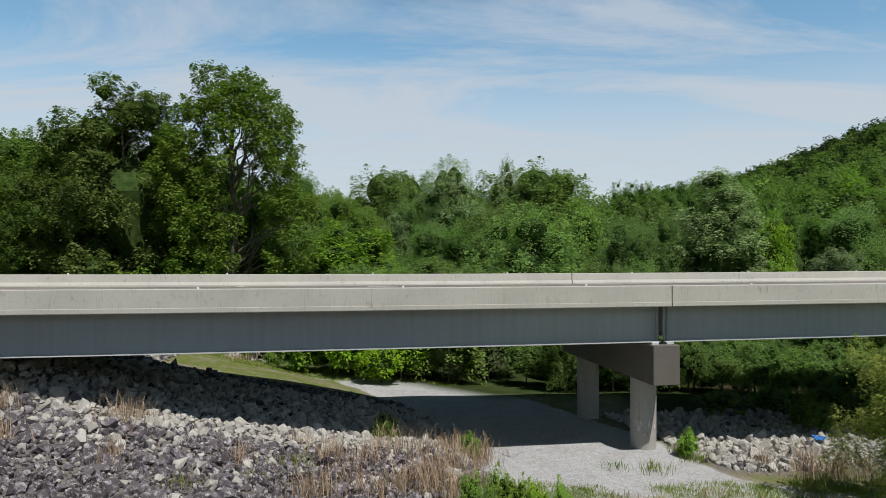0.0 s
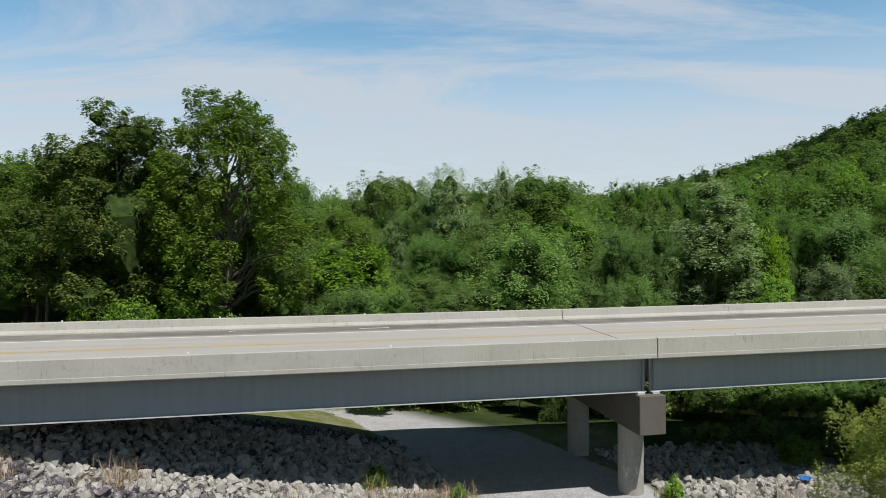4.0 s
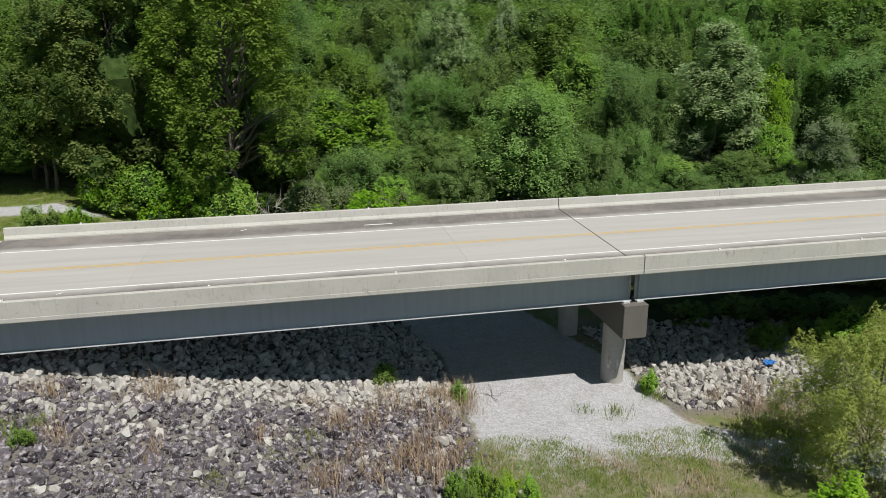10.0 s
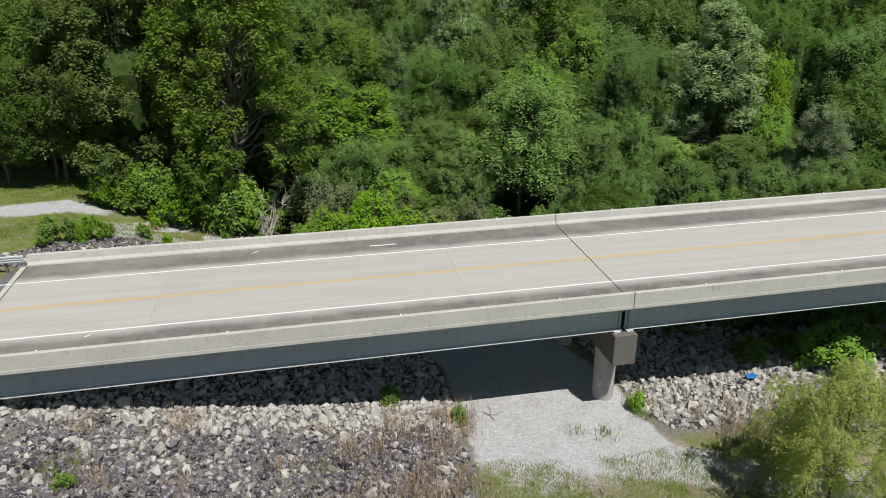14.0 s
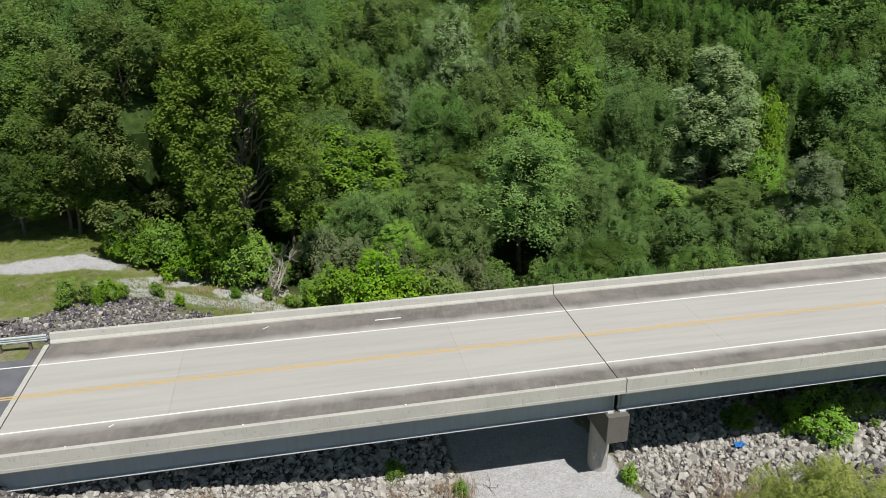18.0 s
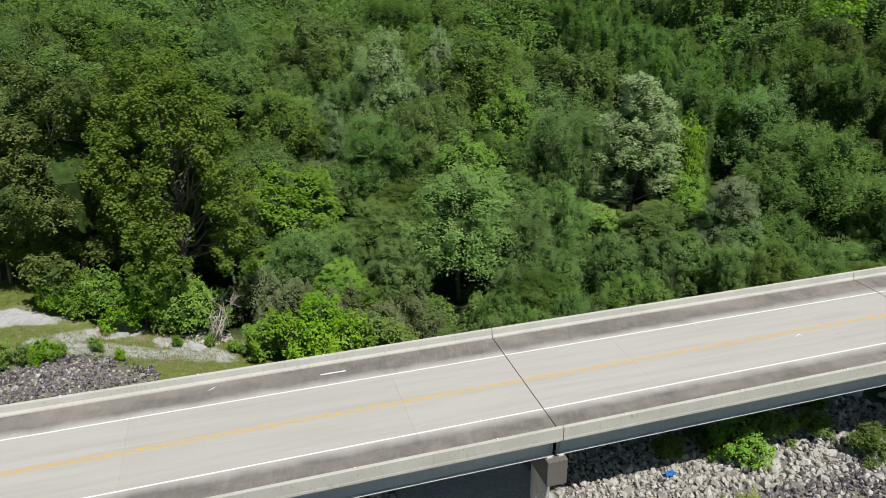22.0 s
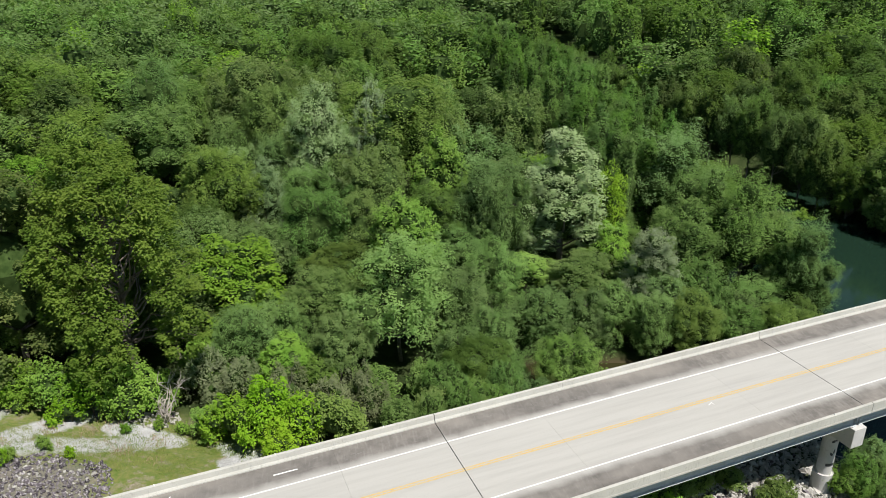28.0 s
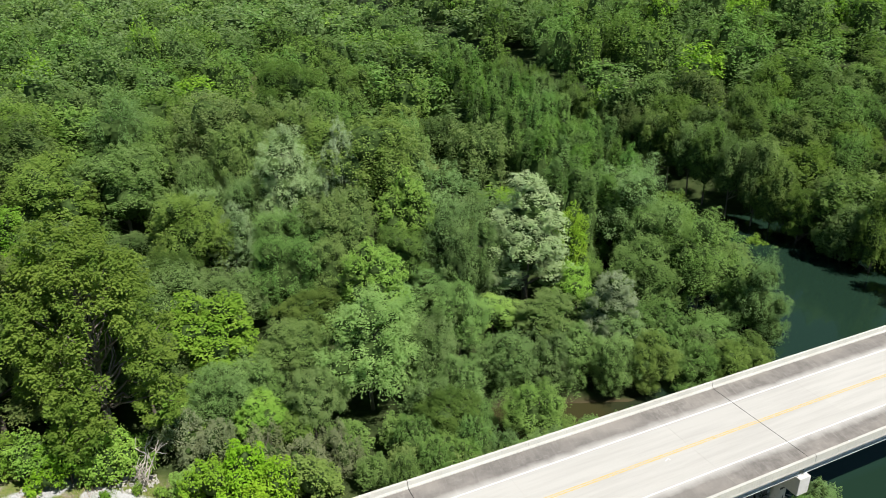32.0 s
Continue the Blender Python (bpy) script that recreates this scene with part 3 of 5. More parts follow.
bridge = empty("road_bridge", B(0, 0, 0), label="concrete deck road bridge on blue-grey steel girders and round piers", category="bridge")
bridge.location = (0, 0, 0)
JOINTS = [-SPAN, 0.0, SPAN, 2 * SPAN, 3 * SPAN]
OUT, TOE, PH = 6.815, 6.37, 0.72
PAR = [(OUT, -0.33), (OUT + 0.012, -0.30), (OUT + 0.012, -0.12), (OUT, -0.10), (OUT, PH - 0.02), (OUT - 0.02, PH), (OUT - 0.24, PH), (OUT - 0.26, PH - 0.02), (OUT - 0.31, 0.26), (TOE + 0.01, 0.08), (TOE, 0.002), (TOE, -0.1), (OUT - 0.5, -0.24), (OUT - 0.06, -0.33)]
for a, b in zip(JOINTS[:-1], JOINTS[1:]):
    # deck panels between the construction joints
    cuts = [a + 0.035, a + 9.14, b - 9.14, b - 0.035]
    for c0, c1 in zip(cuts[:-1], cuts[1:]):
        prof = [(-TOE, 0.0), (-3.7, 0.0), (0, 0.0), (3.7, 0.0), (TOE, 0.0), (TOE, -0.22), (-TOE, -0.22)]
        g0, g1 = (0.004 if c0 != cuts[0] else 0), (0.004 if c1 != cuts[-1] else 0)
        sweep("deck_panel", prof, c0 + g0, c1 - g1, DECK, bridge, "worn pale concrete deck panel with dark shoulders", steps=10, attrs=True)
    # parapets in short lengths
    npar = 12
    for side in (-1, 1):
        pr = [(side * n, h) for n, h in PAR]
        for i in range(npar):
            l = (b - a) / npar
            g0 = 0.03 if i == 0 else 0.002
            g1 = 0.03 if i == npar - 1 else 0.002
            sweep("parapet_segment", pr, a + i * l + g0, a + (i + 1) * l - g1, CONCRETE, bridge, "stained concrete parapet segment", steps=2)
    # girders: web, flanges, stiffeners
    for gi, gn in enumerate((-5.62, -3.37, -1.12, 1.12, 3.37, 5.62)):
        top, bot = -0.24, -2.27
        prof = [(gn - 0.2, top), (gn + 0.2, top), (gn + 0.2, top - 0.03), (gn + 0.012, top - 0.03), (gn + 0.012, bot + 0.05), (gn - 0.012, bot + 0.05), (gn - 0.012, top - 0.03), (gn - 0.2, top - 0.03)]
        gd = sweep("girder_web", prof, a + 0.12, b - 0.12, STEEL, bridge, steps=8)
        sweep("girder_flange", [(gn - 0.23, bot + 0.05), (gn + 0.23, bot + 0.05), (gn + 0.23, bot), (gn - 0.23, bot)], a + 0.12, b - 0.12, STEEL_LIT, bridge, "pale grey lower flange, toned as if sunlit", steps=8)
        if gi in (0, 5):
            for k, ssx in enumerate((a + 0.3, a + 12.2, b - 12.2, b - 0.3)):
                for side in (-1, 1):
                    x0, x1 = sorted((gn + side * 0.013, gn + side * 0.19))
                    if (gi == 0) == (side < 0) and k in (1, 2):
                        continue
                    sweep("stiffener", [(x0, top - 0.03), (x1, top - 0.03), (x1, bot + 0.05), (x0, bot + 0.05)], ssx - 0.008, ssx + 0.008, STEEL, bridge, steps=1)
# finger joints of dark rubber
for j in JOINTS:
    sweep("expansion_joint", [(-TOE, -0.02), (TOE, -0.02), (TOE, -0.07), (-TOE, -0.07)], j - 0.045, j + 0.045, DARK, bridge, "dark rubber expansion joint", steps=1)


def cylinder(p, r, h, seg=32, r2=None):
    bm = bmesh.new()
    bmesh.ops.create_cone(bm, cap_ends=True, segments=seg, radius1=r, radius2=r if r2 is None else r2, depth=h)
    bmesh.ops.translate(bm, vec=(p[0], p[1], p[2] + h / 2), verts=bm.verts)
    return bm


def bbox(s0, s1, n0, n1, z0, z1, bevel=0.0):
    """A box along the bridge's directions with world heights."""
    bm = bmesh.new()
    vs = []
    for z in (z0, z1):
        for s, n in ((s0, n0), (s1, n0), (s1, n1), (s0, n1)):
            x, y, _ = B(s, n)
            vs.append(bm.verts.new((x, y, z)))
    for f in ((3, 2, 1, 0), (4, 5, 6, 7), (0, 1, 5, 4), (1, 2, 6, 5), (2, 3, 7, 6), (3, 0, 4, 7)):
        bm.faces.new([vs[i] for i in f])
    if bevel:
        bmesh.ops.bevel(bm, geom=bm.edges[:], offset=bevel, segments=1, affect="EDGES")
    return bm


COLS = {}
for j in JOINTS[1:]:
    zc = B(j, 0)[2] - 2.46
    cap = part("pier_cap", bbox(j - 0.74, j + 0.74, -6.3, 6.3, zc - 2.05, zc, 0.03), PIER if j == 0 else COLUMN, bridge, "grey concrete pier cap")
    for cn in (-3.75, 3.75):
        x, y, _ = B(j, cn)
        zb = float(gz(x, y)) - 1.2
        col_top = zc - 2.0
        COLS[j, cn] = part("pier_column", cylinder((x, y, zb), 0.70, col_top - zb), COLUMN_OLD if j == 0 else COLUMN, bridge, "round concrete pier column", smooth=False)
        if j == SPAN:
            part("column_collar", cylinder((x, y, zb), 0.92, -0.8 - zb), COLUMN, COLS[j, cn], "wider round footing collar of the pier column", smooth=False)
    for gn in (-5.62, -3.37, -1.12, 1.12, 3.37, 5.62):
        for ds in (-0.42, 0.42):
            zt = B(j + ds, gn, -2.27)[2]
            part("bearing", bbox(j + ds - 0.2, j + ds + 0.2, gn - 0.28, gn + 0.28, zc - 0.01, zt, 0.01), STEEL_LIT, bridge, "pale steel bearing")
# abutment
za = B(-SPAN, 0)[2]
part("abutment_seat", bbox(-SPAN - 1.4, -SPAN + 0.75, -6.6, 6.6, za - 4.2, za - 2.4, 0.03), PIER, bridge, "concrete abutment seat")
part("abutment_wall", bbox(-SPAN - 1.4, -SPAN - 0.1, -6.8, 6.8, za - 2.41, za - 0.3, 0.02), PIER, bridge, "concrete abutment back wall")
sweep("end_slab", [(-TOE, 0.004), (TOE, 0.004), (TOE, -0.3), (-TOE, -0.3)], -SPAN - 0.36, -SPAN - 0.03, CONCRETE, bridge, "pale concrete strip at the end of the deck", steps=1)

# markings
for nm, n0, n1, mt, lb in (("edge_line", 3.60, 3.72, WHITE_LINE, "white painted edge line"), ("edge_line", -3.72, -3.60, WHITE_LINE, "white painted edge line"), ("centre_line", 0.05, 0.19, YELLOW_LINE, "worn double yellow centre line"), ("centre_line", -0.19, -0.05, YELLOW_LINE, "worn double yellow centre line")):
    for a, b in zip([-SPAN - 60] + JOINTS[:-1], JOINTS):
        sweep(nm, [(n0, 0.006), (n1, 0.006), (n1, 0.003), (n0, 0.003)], a + 0.03, b - 0.03, mt, bridge, lb, steps=8)

# approach road
app = sweep("road", [(-4.6, 0.0), (4.6, 0.0), (4.6, -0.35), (-4.6, -0.35)], -SPAN - 60, -SPAN - 0.37, ASPHALT, None, steps=10)
tagged(app, "grey asphalt approach road with painted lines", "road", kind="structure")

# ---- trees ----


def unit(v):
    return v / np.maximum(np.linalg.norm(v, axis=-1, keepdims=True), 1e-6)


def leaf_quads(pos, nor, size, rng, aspect=0.62, hang=0.0):
    """Folded kite-shaped leaves (or sprays of leaves) at the places, facing the normals."""
    k = len(pos)
    a = rng.normal(size=(k, 3))
    a[:, 2] -= hang * 2.5
    a = unit(a - nor * np.sum(a * nor, -1, keepdims=True) * (1 - 0.5 * hang))
    b = unit(np.cross(nor, a))
    L = (size * rng.uniform(0.7, 1.3, k))[:, None]
    fold = nor * L * 0.08
    v = np.stack([pos - a * L * 0.5, pos + b * L * aspect * 0.5 + fold, pos + a * L * 0.55, pos - b * L * aspect * 0.5 + fold], 1)
    return v.reshape(-1, 3)


def quad_idx(n, start=0):
    return (np.arange(n)[:, None] * 4 + np.arange(4)[None, :]) + start


def tubes(paths, sides=6):
    """Tapered limbs: each path is a list of (point, radius)."""
    V, F, o = [], [], 0
    for path in paths:
        pts = np.array([p for p, r in path], dtype=float)
        rad = np.array([r for p, r in path])
        tang = np.gradient(pts, axis=0)
        tang = unit(tang)
        ref = np.array([1.0, 0.2, 0.1])
        u = unit(np.cross(tang, ref)); w = np.cross(tang, u)
        ang = np.linspace(0, 2 * np.pi, sides, endpoint=False)
        ring = pts[:, None] + rad[:, None, None] * (np.cos(ang)[None, :, None] * u[:, None] + np.sin(ang)[None, :, None] * w[:, None])
        V.append(ring.reshape(-1, 3))
        for k in range(len(pts) - 1):
            for j in range(sides):
                F.append((o + k * sides + j, o + k * sides + (j + 1) % sides, o + (k + 1) * sides + (j + 1) % sides, o + (k + 1) * sides + j))
        o += len(pts) * sides
    return np.concatenate(V), np.array(F)


def limb(a, b, r0, r1, rng, steps=4, bend=0.12):
    a, b = np.array(a, float), np.array(b, float)
    L = np.linalg.norm(b - a)
    out = []
    for t in np.linspace(0, 1, steps + 1):
        p = a + (b - a) * t + rng.normal(size=3) * L * bend * t * (1 - t) + np.array([0, 0, L * 0.10 * t * (1 - t)])
        out.append((p, r0 + (r1 - r0) * t))
    return out


def bumps(d, k, seed):
    """Smooth noise over directions, about -1 to 1."""
    r = np.random.default_rng(seed)
    v = np.zeros(len(d))
    for q in range(7):
        ax = unit(r.normal(size=3)) * k * r.uniform(0.6, 1.5)
        v += np.sin(d @ ax * 2.2 + r.uniform(0, 6.28))
    return v / 3.2


def crown_lobes(height, width, base, rng, seed, shape="round", n=None, ragged=0.2):
    """The rounded masses that make up a crown: rows of x, y, z, radius."""
    zc, hz = height * (1 + base) / 2, height * (1 - base) / 2
    tall = hz / (width * 0.5)
    n = n or int(9 * tall + 5)
    k = np.arange(n) + 0.5
    zd = 1 - 1.75 * k / n
    az = 2.39996 * k + rng.normal(size=n) * 0.45 + seed
    ring = np.sqrt(np.maximum(0, 1 - zd * zd))
    d = unit(np.stack([np.cos(az) * ring, np.sin(az) * ring, zd], 1) + rng.normal(size=(n, 3)) * 0.12)
    sx = np.full(n, width * 0.5)
    rl = width * 0.5 * rng.uniform(0.5, 1.3, n) * 1.5 / math.sqrt(n) * math.sqrt(tall)
    if shape == "spire":
        tap = 1.12 - 0.78 * (d[:, 2] * 0.5 + 0.5)
        sx, rl = sx * tap, rl * (0.5 + 0.4 * tap)
    elif shape == "column":
        sx = sx * (1.0 - 0.35 * np.maximum(d[:, 2], 0)) * np.where(d[:, 2] < 0, 1 / np.sqrt(np.maximum(1 - d[:, 2] ** 2, 0.3)), 1.0)
    elif shape == "dome":
        sx = sx * np.where(d[:, 2] < 0, 0.95 / np.sqrt(np.maximum(1 - d[:, 2] ** 2, 0.35)), 1.0)
    f = (1 + ragged * bumps(d, 1.8, seed + 1)) * rng.uniform(0.82, 1.1, n)
    sx = np.maximum(sx - rl, 0.12 * width)
    hi = np.maximum(hz - rl, 0.2)
    return np.column_stack([d[:, 0] * sx * f, d[:, 1] * sx * f, zc + d[:, 2] * hi * np.minimum(f, 1.05), rl])


def crown_leaves(height, width, base, count, size, rng, seed, shape="round", spray=0.8, rise=0.75, long=1.7, ragged=0.2, gaps=-9.0, droop=0.0, aspect=0.6, lobes=None, up=1.1, jit=0.32):
    """Leafy sprays that rise from the rounded masses of a crown. spray: their radius in metres; rise: how steeply they point up;
    long: their length for their radius; droop: how far their tips bend down; gaps: noise below this leaves a hole."""
    lb = crown_lobes(height, width, base, rng, seed, shape, lobes, ragged)
    zc, hz = height * (1 + base) / 2, height * (1 - base) / 2
    C, D, R = [], [], []
    full = np.ones(len(lb), bool)
    for li, (x, y, z, rl) in enumerate(lb):
        q = max(5, int(round(3.0 * rl * rl / (spray * spray))))
        k = np.arange(q) + 0.5
        zd = 1 - 1.8 * k / q
        az = 2.39996 * k + rng.uniform(0, 6.28)
        ring = np.sqrt(np.maximum(0, 1 - zd * zd))
        d = unit(np.stack([np.cos(az) * ring, np.sin(az) * ring, zd], 1) + rng.normal(size=(q, 3)) * 0.25)
        c = np.array([x, y, z]) + d * rl * rng.uniform(0.45, 1.0, q)[:, None]
        gap = np.linalg.norm(c[:, None] - lb[None, :, :3], axis=-1) / lb[None, :, 3]
        gap[:, li] = 9
        rel = (c - np.array([0, 0, zc])) / np.array([width * 0.5, width * 0.5, hz])
        ok = (gap.min(1) > 0.72) & (bumps(unit(rel), 2.6, seed + 5) > gaps) & (np.linalg.norm(rel, axis=1) > 0.40)
        full[li] = ok.sum() > 0.35 * q
        C.append(c[ok]); D.append(d[ok])
        R.append(spray * np.exp(rng.normal(size=ok.sum()) * 0.35))
    cen, d, rp = np.concatenate(C), np.concatenate(D), np.concatenate(R)
    m = len(cen)
    axis = unit(d * (1.15 - rise) + np.array([0, 0, rise]) + rng.normal(size=(m, 3)) * 0.22)
    share = rp ** 2
    ci = rng.choice(m, count, p=share / share.sum())
    t = rng.uniform(0, 1, count) ** 0.85
    taper = np.sqrt(np.maximum(0.04, 1 - t * t)) * (0.55 + 0.45 * np.minimum(1, t * 4))
    off = rng.normal(size=(count, 3)) * 0.5
    off -= axis[ci] * np.sum(off * axis[ci], -1, keepdims=True)
    pos = cen[ci] + axis[ci] * ((t - 0.3) * long * rp[ci])[:, None] + off * (rp[ci] * taper)[:, None]
    if droop:
        pos[:, 2] -= droop * rp[ci] * (np.linalg.norm(off, axis=1) ** 2 * 2.0 + t * t)
    nor = unit(unit(off) * 0.5 + axis[ci] * 0.25 + np.array([0, 0, up]) + rng.normal(size=(count, 3)) * jit)
    return leaf_quads(pos, nor, np.full(count, size), rng, aspect, droop * 0.5), cen, lb[full]


def ball(seed, rows=6, cols=9):
    """A lumpy closed ball of radius 1."""
    th, ph = np.meshgrid(np.linspace(0.1, math.pi - 0.1, rows), np.linspace(0, 2 * math.pi, cols, endpoint=False), indexing="ij")
    d = np.stack([np.sin(th) * np.cos(ph), np.sin(th) * np.sin(ph), np.cos(th)], -1).reshape(-1, 3)
    v = d * (1 + 0.2 * bumps(d, 2.0, seed))[:, None]
    f = [(i * cols + j, (i + 1) * cols + j, (i + 1) * cols + (j + 1) % cols, i * cols + (j + 1) % cols) for i in range(rows - 1) for j in range(cols)]
    return v, np.array(f)


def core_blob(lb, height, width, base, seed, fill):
    """Dark lumps inside the crown that stop light and stand in for its shade."""
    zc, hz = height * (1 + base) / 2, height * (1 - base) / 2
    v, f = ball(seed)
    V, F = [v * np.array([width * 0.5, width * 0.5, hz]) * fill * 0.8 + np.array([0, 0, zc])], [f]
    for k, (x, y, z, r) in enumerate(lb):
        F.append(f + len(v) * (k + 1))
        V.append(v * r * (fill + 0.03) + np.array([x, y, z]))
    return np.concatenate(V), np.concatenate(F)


def make_tree(name, label, height, width, leaf, seed, count=3600, size=0.42, base=0.1, limbs=7, trunk_r=None, core=0.55, category="tree", **kw):
    """A tree of that height and crown width in metres, standing at the origin."""
    rng = np.random.default_rng(seed)
    zc = height * (1 + base) / 2
    hz = height * (1 - base) / 2
    tr = trunk_r or height * 0.016
    v, cen, lb = crown_leaves(height, width, base, count, size, rng, seed, **kw)
    faces = quad_idx(len(v) // 4)
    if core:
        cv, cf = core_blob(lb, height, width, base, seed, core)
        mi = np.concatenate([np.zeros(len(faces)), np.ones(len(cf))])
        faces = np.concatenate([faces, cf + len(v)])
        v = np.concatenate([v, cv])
        crown = np_mesh("crown", v, [faces], [leaf, CORE_SHADE], mi)
    else:
        crown = np_mesh("crown", v, [faces], [leaf])
    lean = rng.normal(size=2) * width * 0.04
    paths = [limb((0, 0, -0.4), (lean[0], lean[1], zc + hz * 0.6), tr, tr * 0.22, rng, 6, 0.04)]
    for k in rng.permutation(len(cen))[:limbs]:
        c = cen[k]
        z0 = float(np.clip(c[2] - rng.uniform(0.12, 0.3) * height, height * 0.22, height * 0.75))
        f0 = z0 / (zc + hz * 0.6)
        paths.append(limb((lean[0] * f0, lean[1] * f0, z0), c * np.array([0.94, 0.94, 0.98]), tr * 0.42 * (1.1 - f0 * 0.6), tr * 0.07, rng, 5, 0.22))
    tv, tf = tubes(paths)
    trunk = np_mesh("trunk", tv, [tf], [BARK], smooth=True)
    ob = empty(name, label=label, category=category, group=WOODS if category == "tree" else "bushes along the wood and stones")
    child("trunk", trunk, ob)
    child("crown", crown, ob)
    return ob


WOODS = "trees of the riverside wood"


class Kind:
    """A kind of tree in a few shapes: the first of each shape is built where it is planted, the others are copies."""

    def __init__(self, shapes, name, label, height, width, leaf, seed, count, size, **kw):
        self.height, self.width, self.n = height, width, 0
        self.objs = [None] * shapes
        self.make = lambda i: make_tree(name, label, height, width, leaf, seed + i, count, size, **kw)

    def put(self, x, y, h=1.0, w=1.0, turn=None, z=None, which=None):
        i = (self.n if which is None else which) % len(self.objs)
        o = self.objs[i]
        self.n += 1
        a = RNG.uniform(0, 6.28) if turn is None else turn
        zz = float(gz(x, y)) if z is None else z
        m = Matrix.Translation((x, y, zz)) @ Matrix.Rotation(a, 4, "Z") @ Matrix.Diagonal((w, w, h, 1))
        if o is None:
            o = self.objs[i] = self.make(i)
            o.matrix_basis = m
            return o
        sc = o.scale.copy()
        o.scale = (1, 1, 1)
        c = copy_thing(o, m)
        o.scale = sc
        return c


mid = Kind(4, "broadleaf_tree", "mid-green broadleaf tree with a dense rounded crown", 15, 10.5, LEAF_MID, 10, 26000, 0.22, spray=0.7, limbs=10)
dark = Kind(3, "broadleaf_tree", "dark green broadleaf tree with a full crown", 16, 11, LEAF_DARK, 20, 26000, 0.235, spray=0.75, limbs=10)
fresh = Kind(2, "broadleaf_tree", "fresh bright green young broadleaf tree", 12, 8, LEAF_FRESH, 30, 13000, 0.26, spray=0.65, rise=0.6, long=1.4)
grey = Kind(2, "broadleaf_tree", "grey-green tree with thin early leaves", 14, 10, LEAF_GREY, 40, 24000, 0.19, base=0.0, gaps=-0.95, limbs=26, spray=0.7, long=2.0, core=0.42, ragged=0.36, shape="dome")
olive = Kind(3, "broadleaf_tree", "olive green tree with fine feathery foliage", 14, 11, LEAF_OLIVE, 45, 26000, 0.21, aspect=0.42, spray=0.6, long=2.2, rise=0.85, shape="dome", ragged=0.16, base=0.02)
tulip = Kind(4, "poplar_tree", "tall narrow green poplar with a pointed top", 21, 7.0, LEAF_BAND, 50, 15000, 0.24, base=0.03, shape="spire", ragged=0.12, spray=0.55, long=2.8, rise=1.0, core=0.6)
pale = Kind(2, "white_poplar_tree", "silvery white poplar tree with pale leaf undersides", 24, 9.5, LEAF_PALE, 60, 34000, 0.21, base=0.02, shape="column", ragged=0.2, limbs=16, spray=0.6, long=1.6, rise=0.8, core=0.5, lobes=26)
pale_round = Kind(2, "white_poplar_tree", "silvery white poplar tree with a rounded crown", 22, 11, LEAF_PALE, 65, 30000, 0.21, base=0.15, ragged=0.26, limbs=14, spray=0.65, long=1.6, core=0.45, lobes=22)
willow = Kind(3, "willow_tree", "olive green willow with arching feathery branches", 9.5, 8.5, LEAF_OLIVE, 70, 14000, 0.30, base=-0.02, aspect=0.26, droop=0.5, ragged=0.3, spray=0.55, long=2.2, rise=0.55, core=0.46, lobes=22)
bank_willow = Kind(1, "willow_tree", "yellowish olive willow with fine feathery leaves", 9.2, 8.6, LEAF_BANK, 77, 42000, 0.19, base=0.0, aspect=0.26, droop=0.45, ragged=0.34, spray=0.42, long=2.6, rise=0.7, limbs=40, gaps=-0.95, trunk_r=0.10, core=0, lobes=34)
far_mid = Kind(4, "broadleaf_tree", "mid-green broadleaf tree with a dense rounded crown", 17, 12, LEAF_MID, 110, 11000, 0.38, spray=1.0)
far_dark = Kind(3, "broadleaf_tree", "dark green broadleaf tree with a full crown", 17, 12, LEAF_DARK, 120, 11000, 0.38, spray=1.0)
far_olive = Kind(3, "broadleaf_tree", "olive green tree with fine feathery foliage", 16, 12, LEAF_OLIVE, 140, 12000, 0.34, spray=0.9, long=2.2, rise=0.85, aspect=0.45, shape="dome")
far_fresh = Kind(2, "broadleaf_tree", "fresh bright green young broadleaf tree", 14, 10, LEAF_FRESH, 130, 8000, 0.38, spray=0.9)
shrub = Kind(3, "shrub", "bright green leafy shrub", 4.0, 4.4, LEAF_FRESH, 80, 4200, 0.22, base=-0.05, limbs=8, ragged=0.3, shape="dome", spray=0.42, rise=0.6, category="bush")
bush = Kind(2, "bush", "mid-green bush at the wood's edge", 4.0, 4.6, LEAF_MID, 90, 4600, 0.20, base=-0.05, limbs=8, ragged=0.3, shape="dome", spray=0.42, category="bush")
vine = Kind(2, "bush", "grey-brown vine-covered bush with thin leaves", 5.0, 5.0, LEAF_VINE, 95, 6500, 0.16, base=-0.05, limbs=22, ragged=0.28, shape="dome", gaps=-0.9, spray=0.4, droop=0.4, core=0.4, category="bush")
oak = make_tree("oak_tree", "tall old dark oak with an open ragged top and bare limbs", 30.4, 17.0, LEAF_OAK, 104, 62000, 0.32, base=0.14, limbs=60, trunk_r=0.42, gaps=-0.55, ragged=0.16, shape="column", spray=0.72, rise=0.5, long=1.5, core=0, lobes=56)
oak2 = make_tree("oak_tree", "large dark green oak with a dense broad crown", 24.4, 19.0, LEAF_OAK, 102, 64000, 0.32, base=-0.04, limbs=20, trunk_r=0.4, ragged=0.14, spray=0.8, rise=0.5, long=1.4, shape="dome", core=0.48, lobes=42)
placed = []


def plant(kd, x, y, h=1.0, w=1.0, r=3.5, **kw):
    placed.append((x, y, r))
    return kd.put(x, y, h, w, **kw)


def plant_to(kd, x, y, height, width, **kw):
    """Plant a tree of that height and crown width in metres."""
    return plant(kd, x, y, height / kd.height, 1.16 * width / kd.width, width * 0.45, **kw)


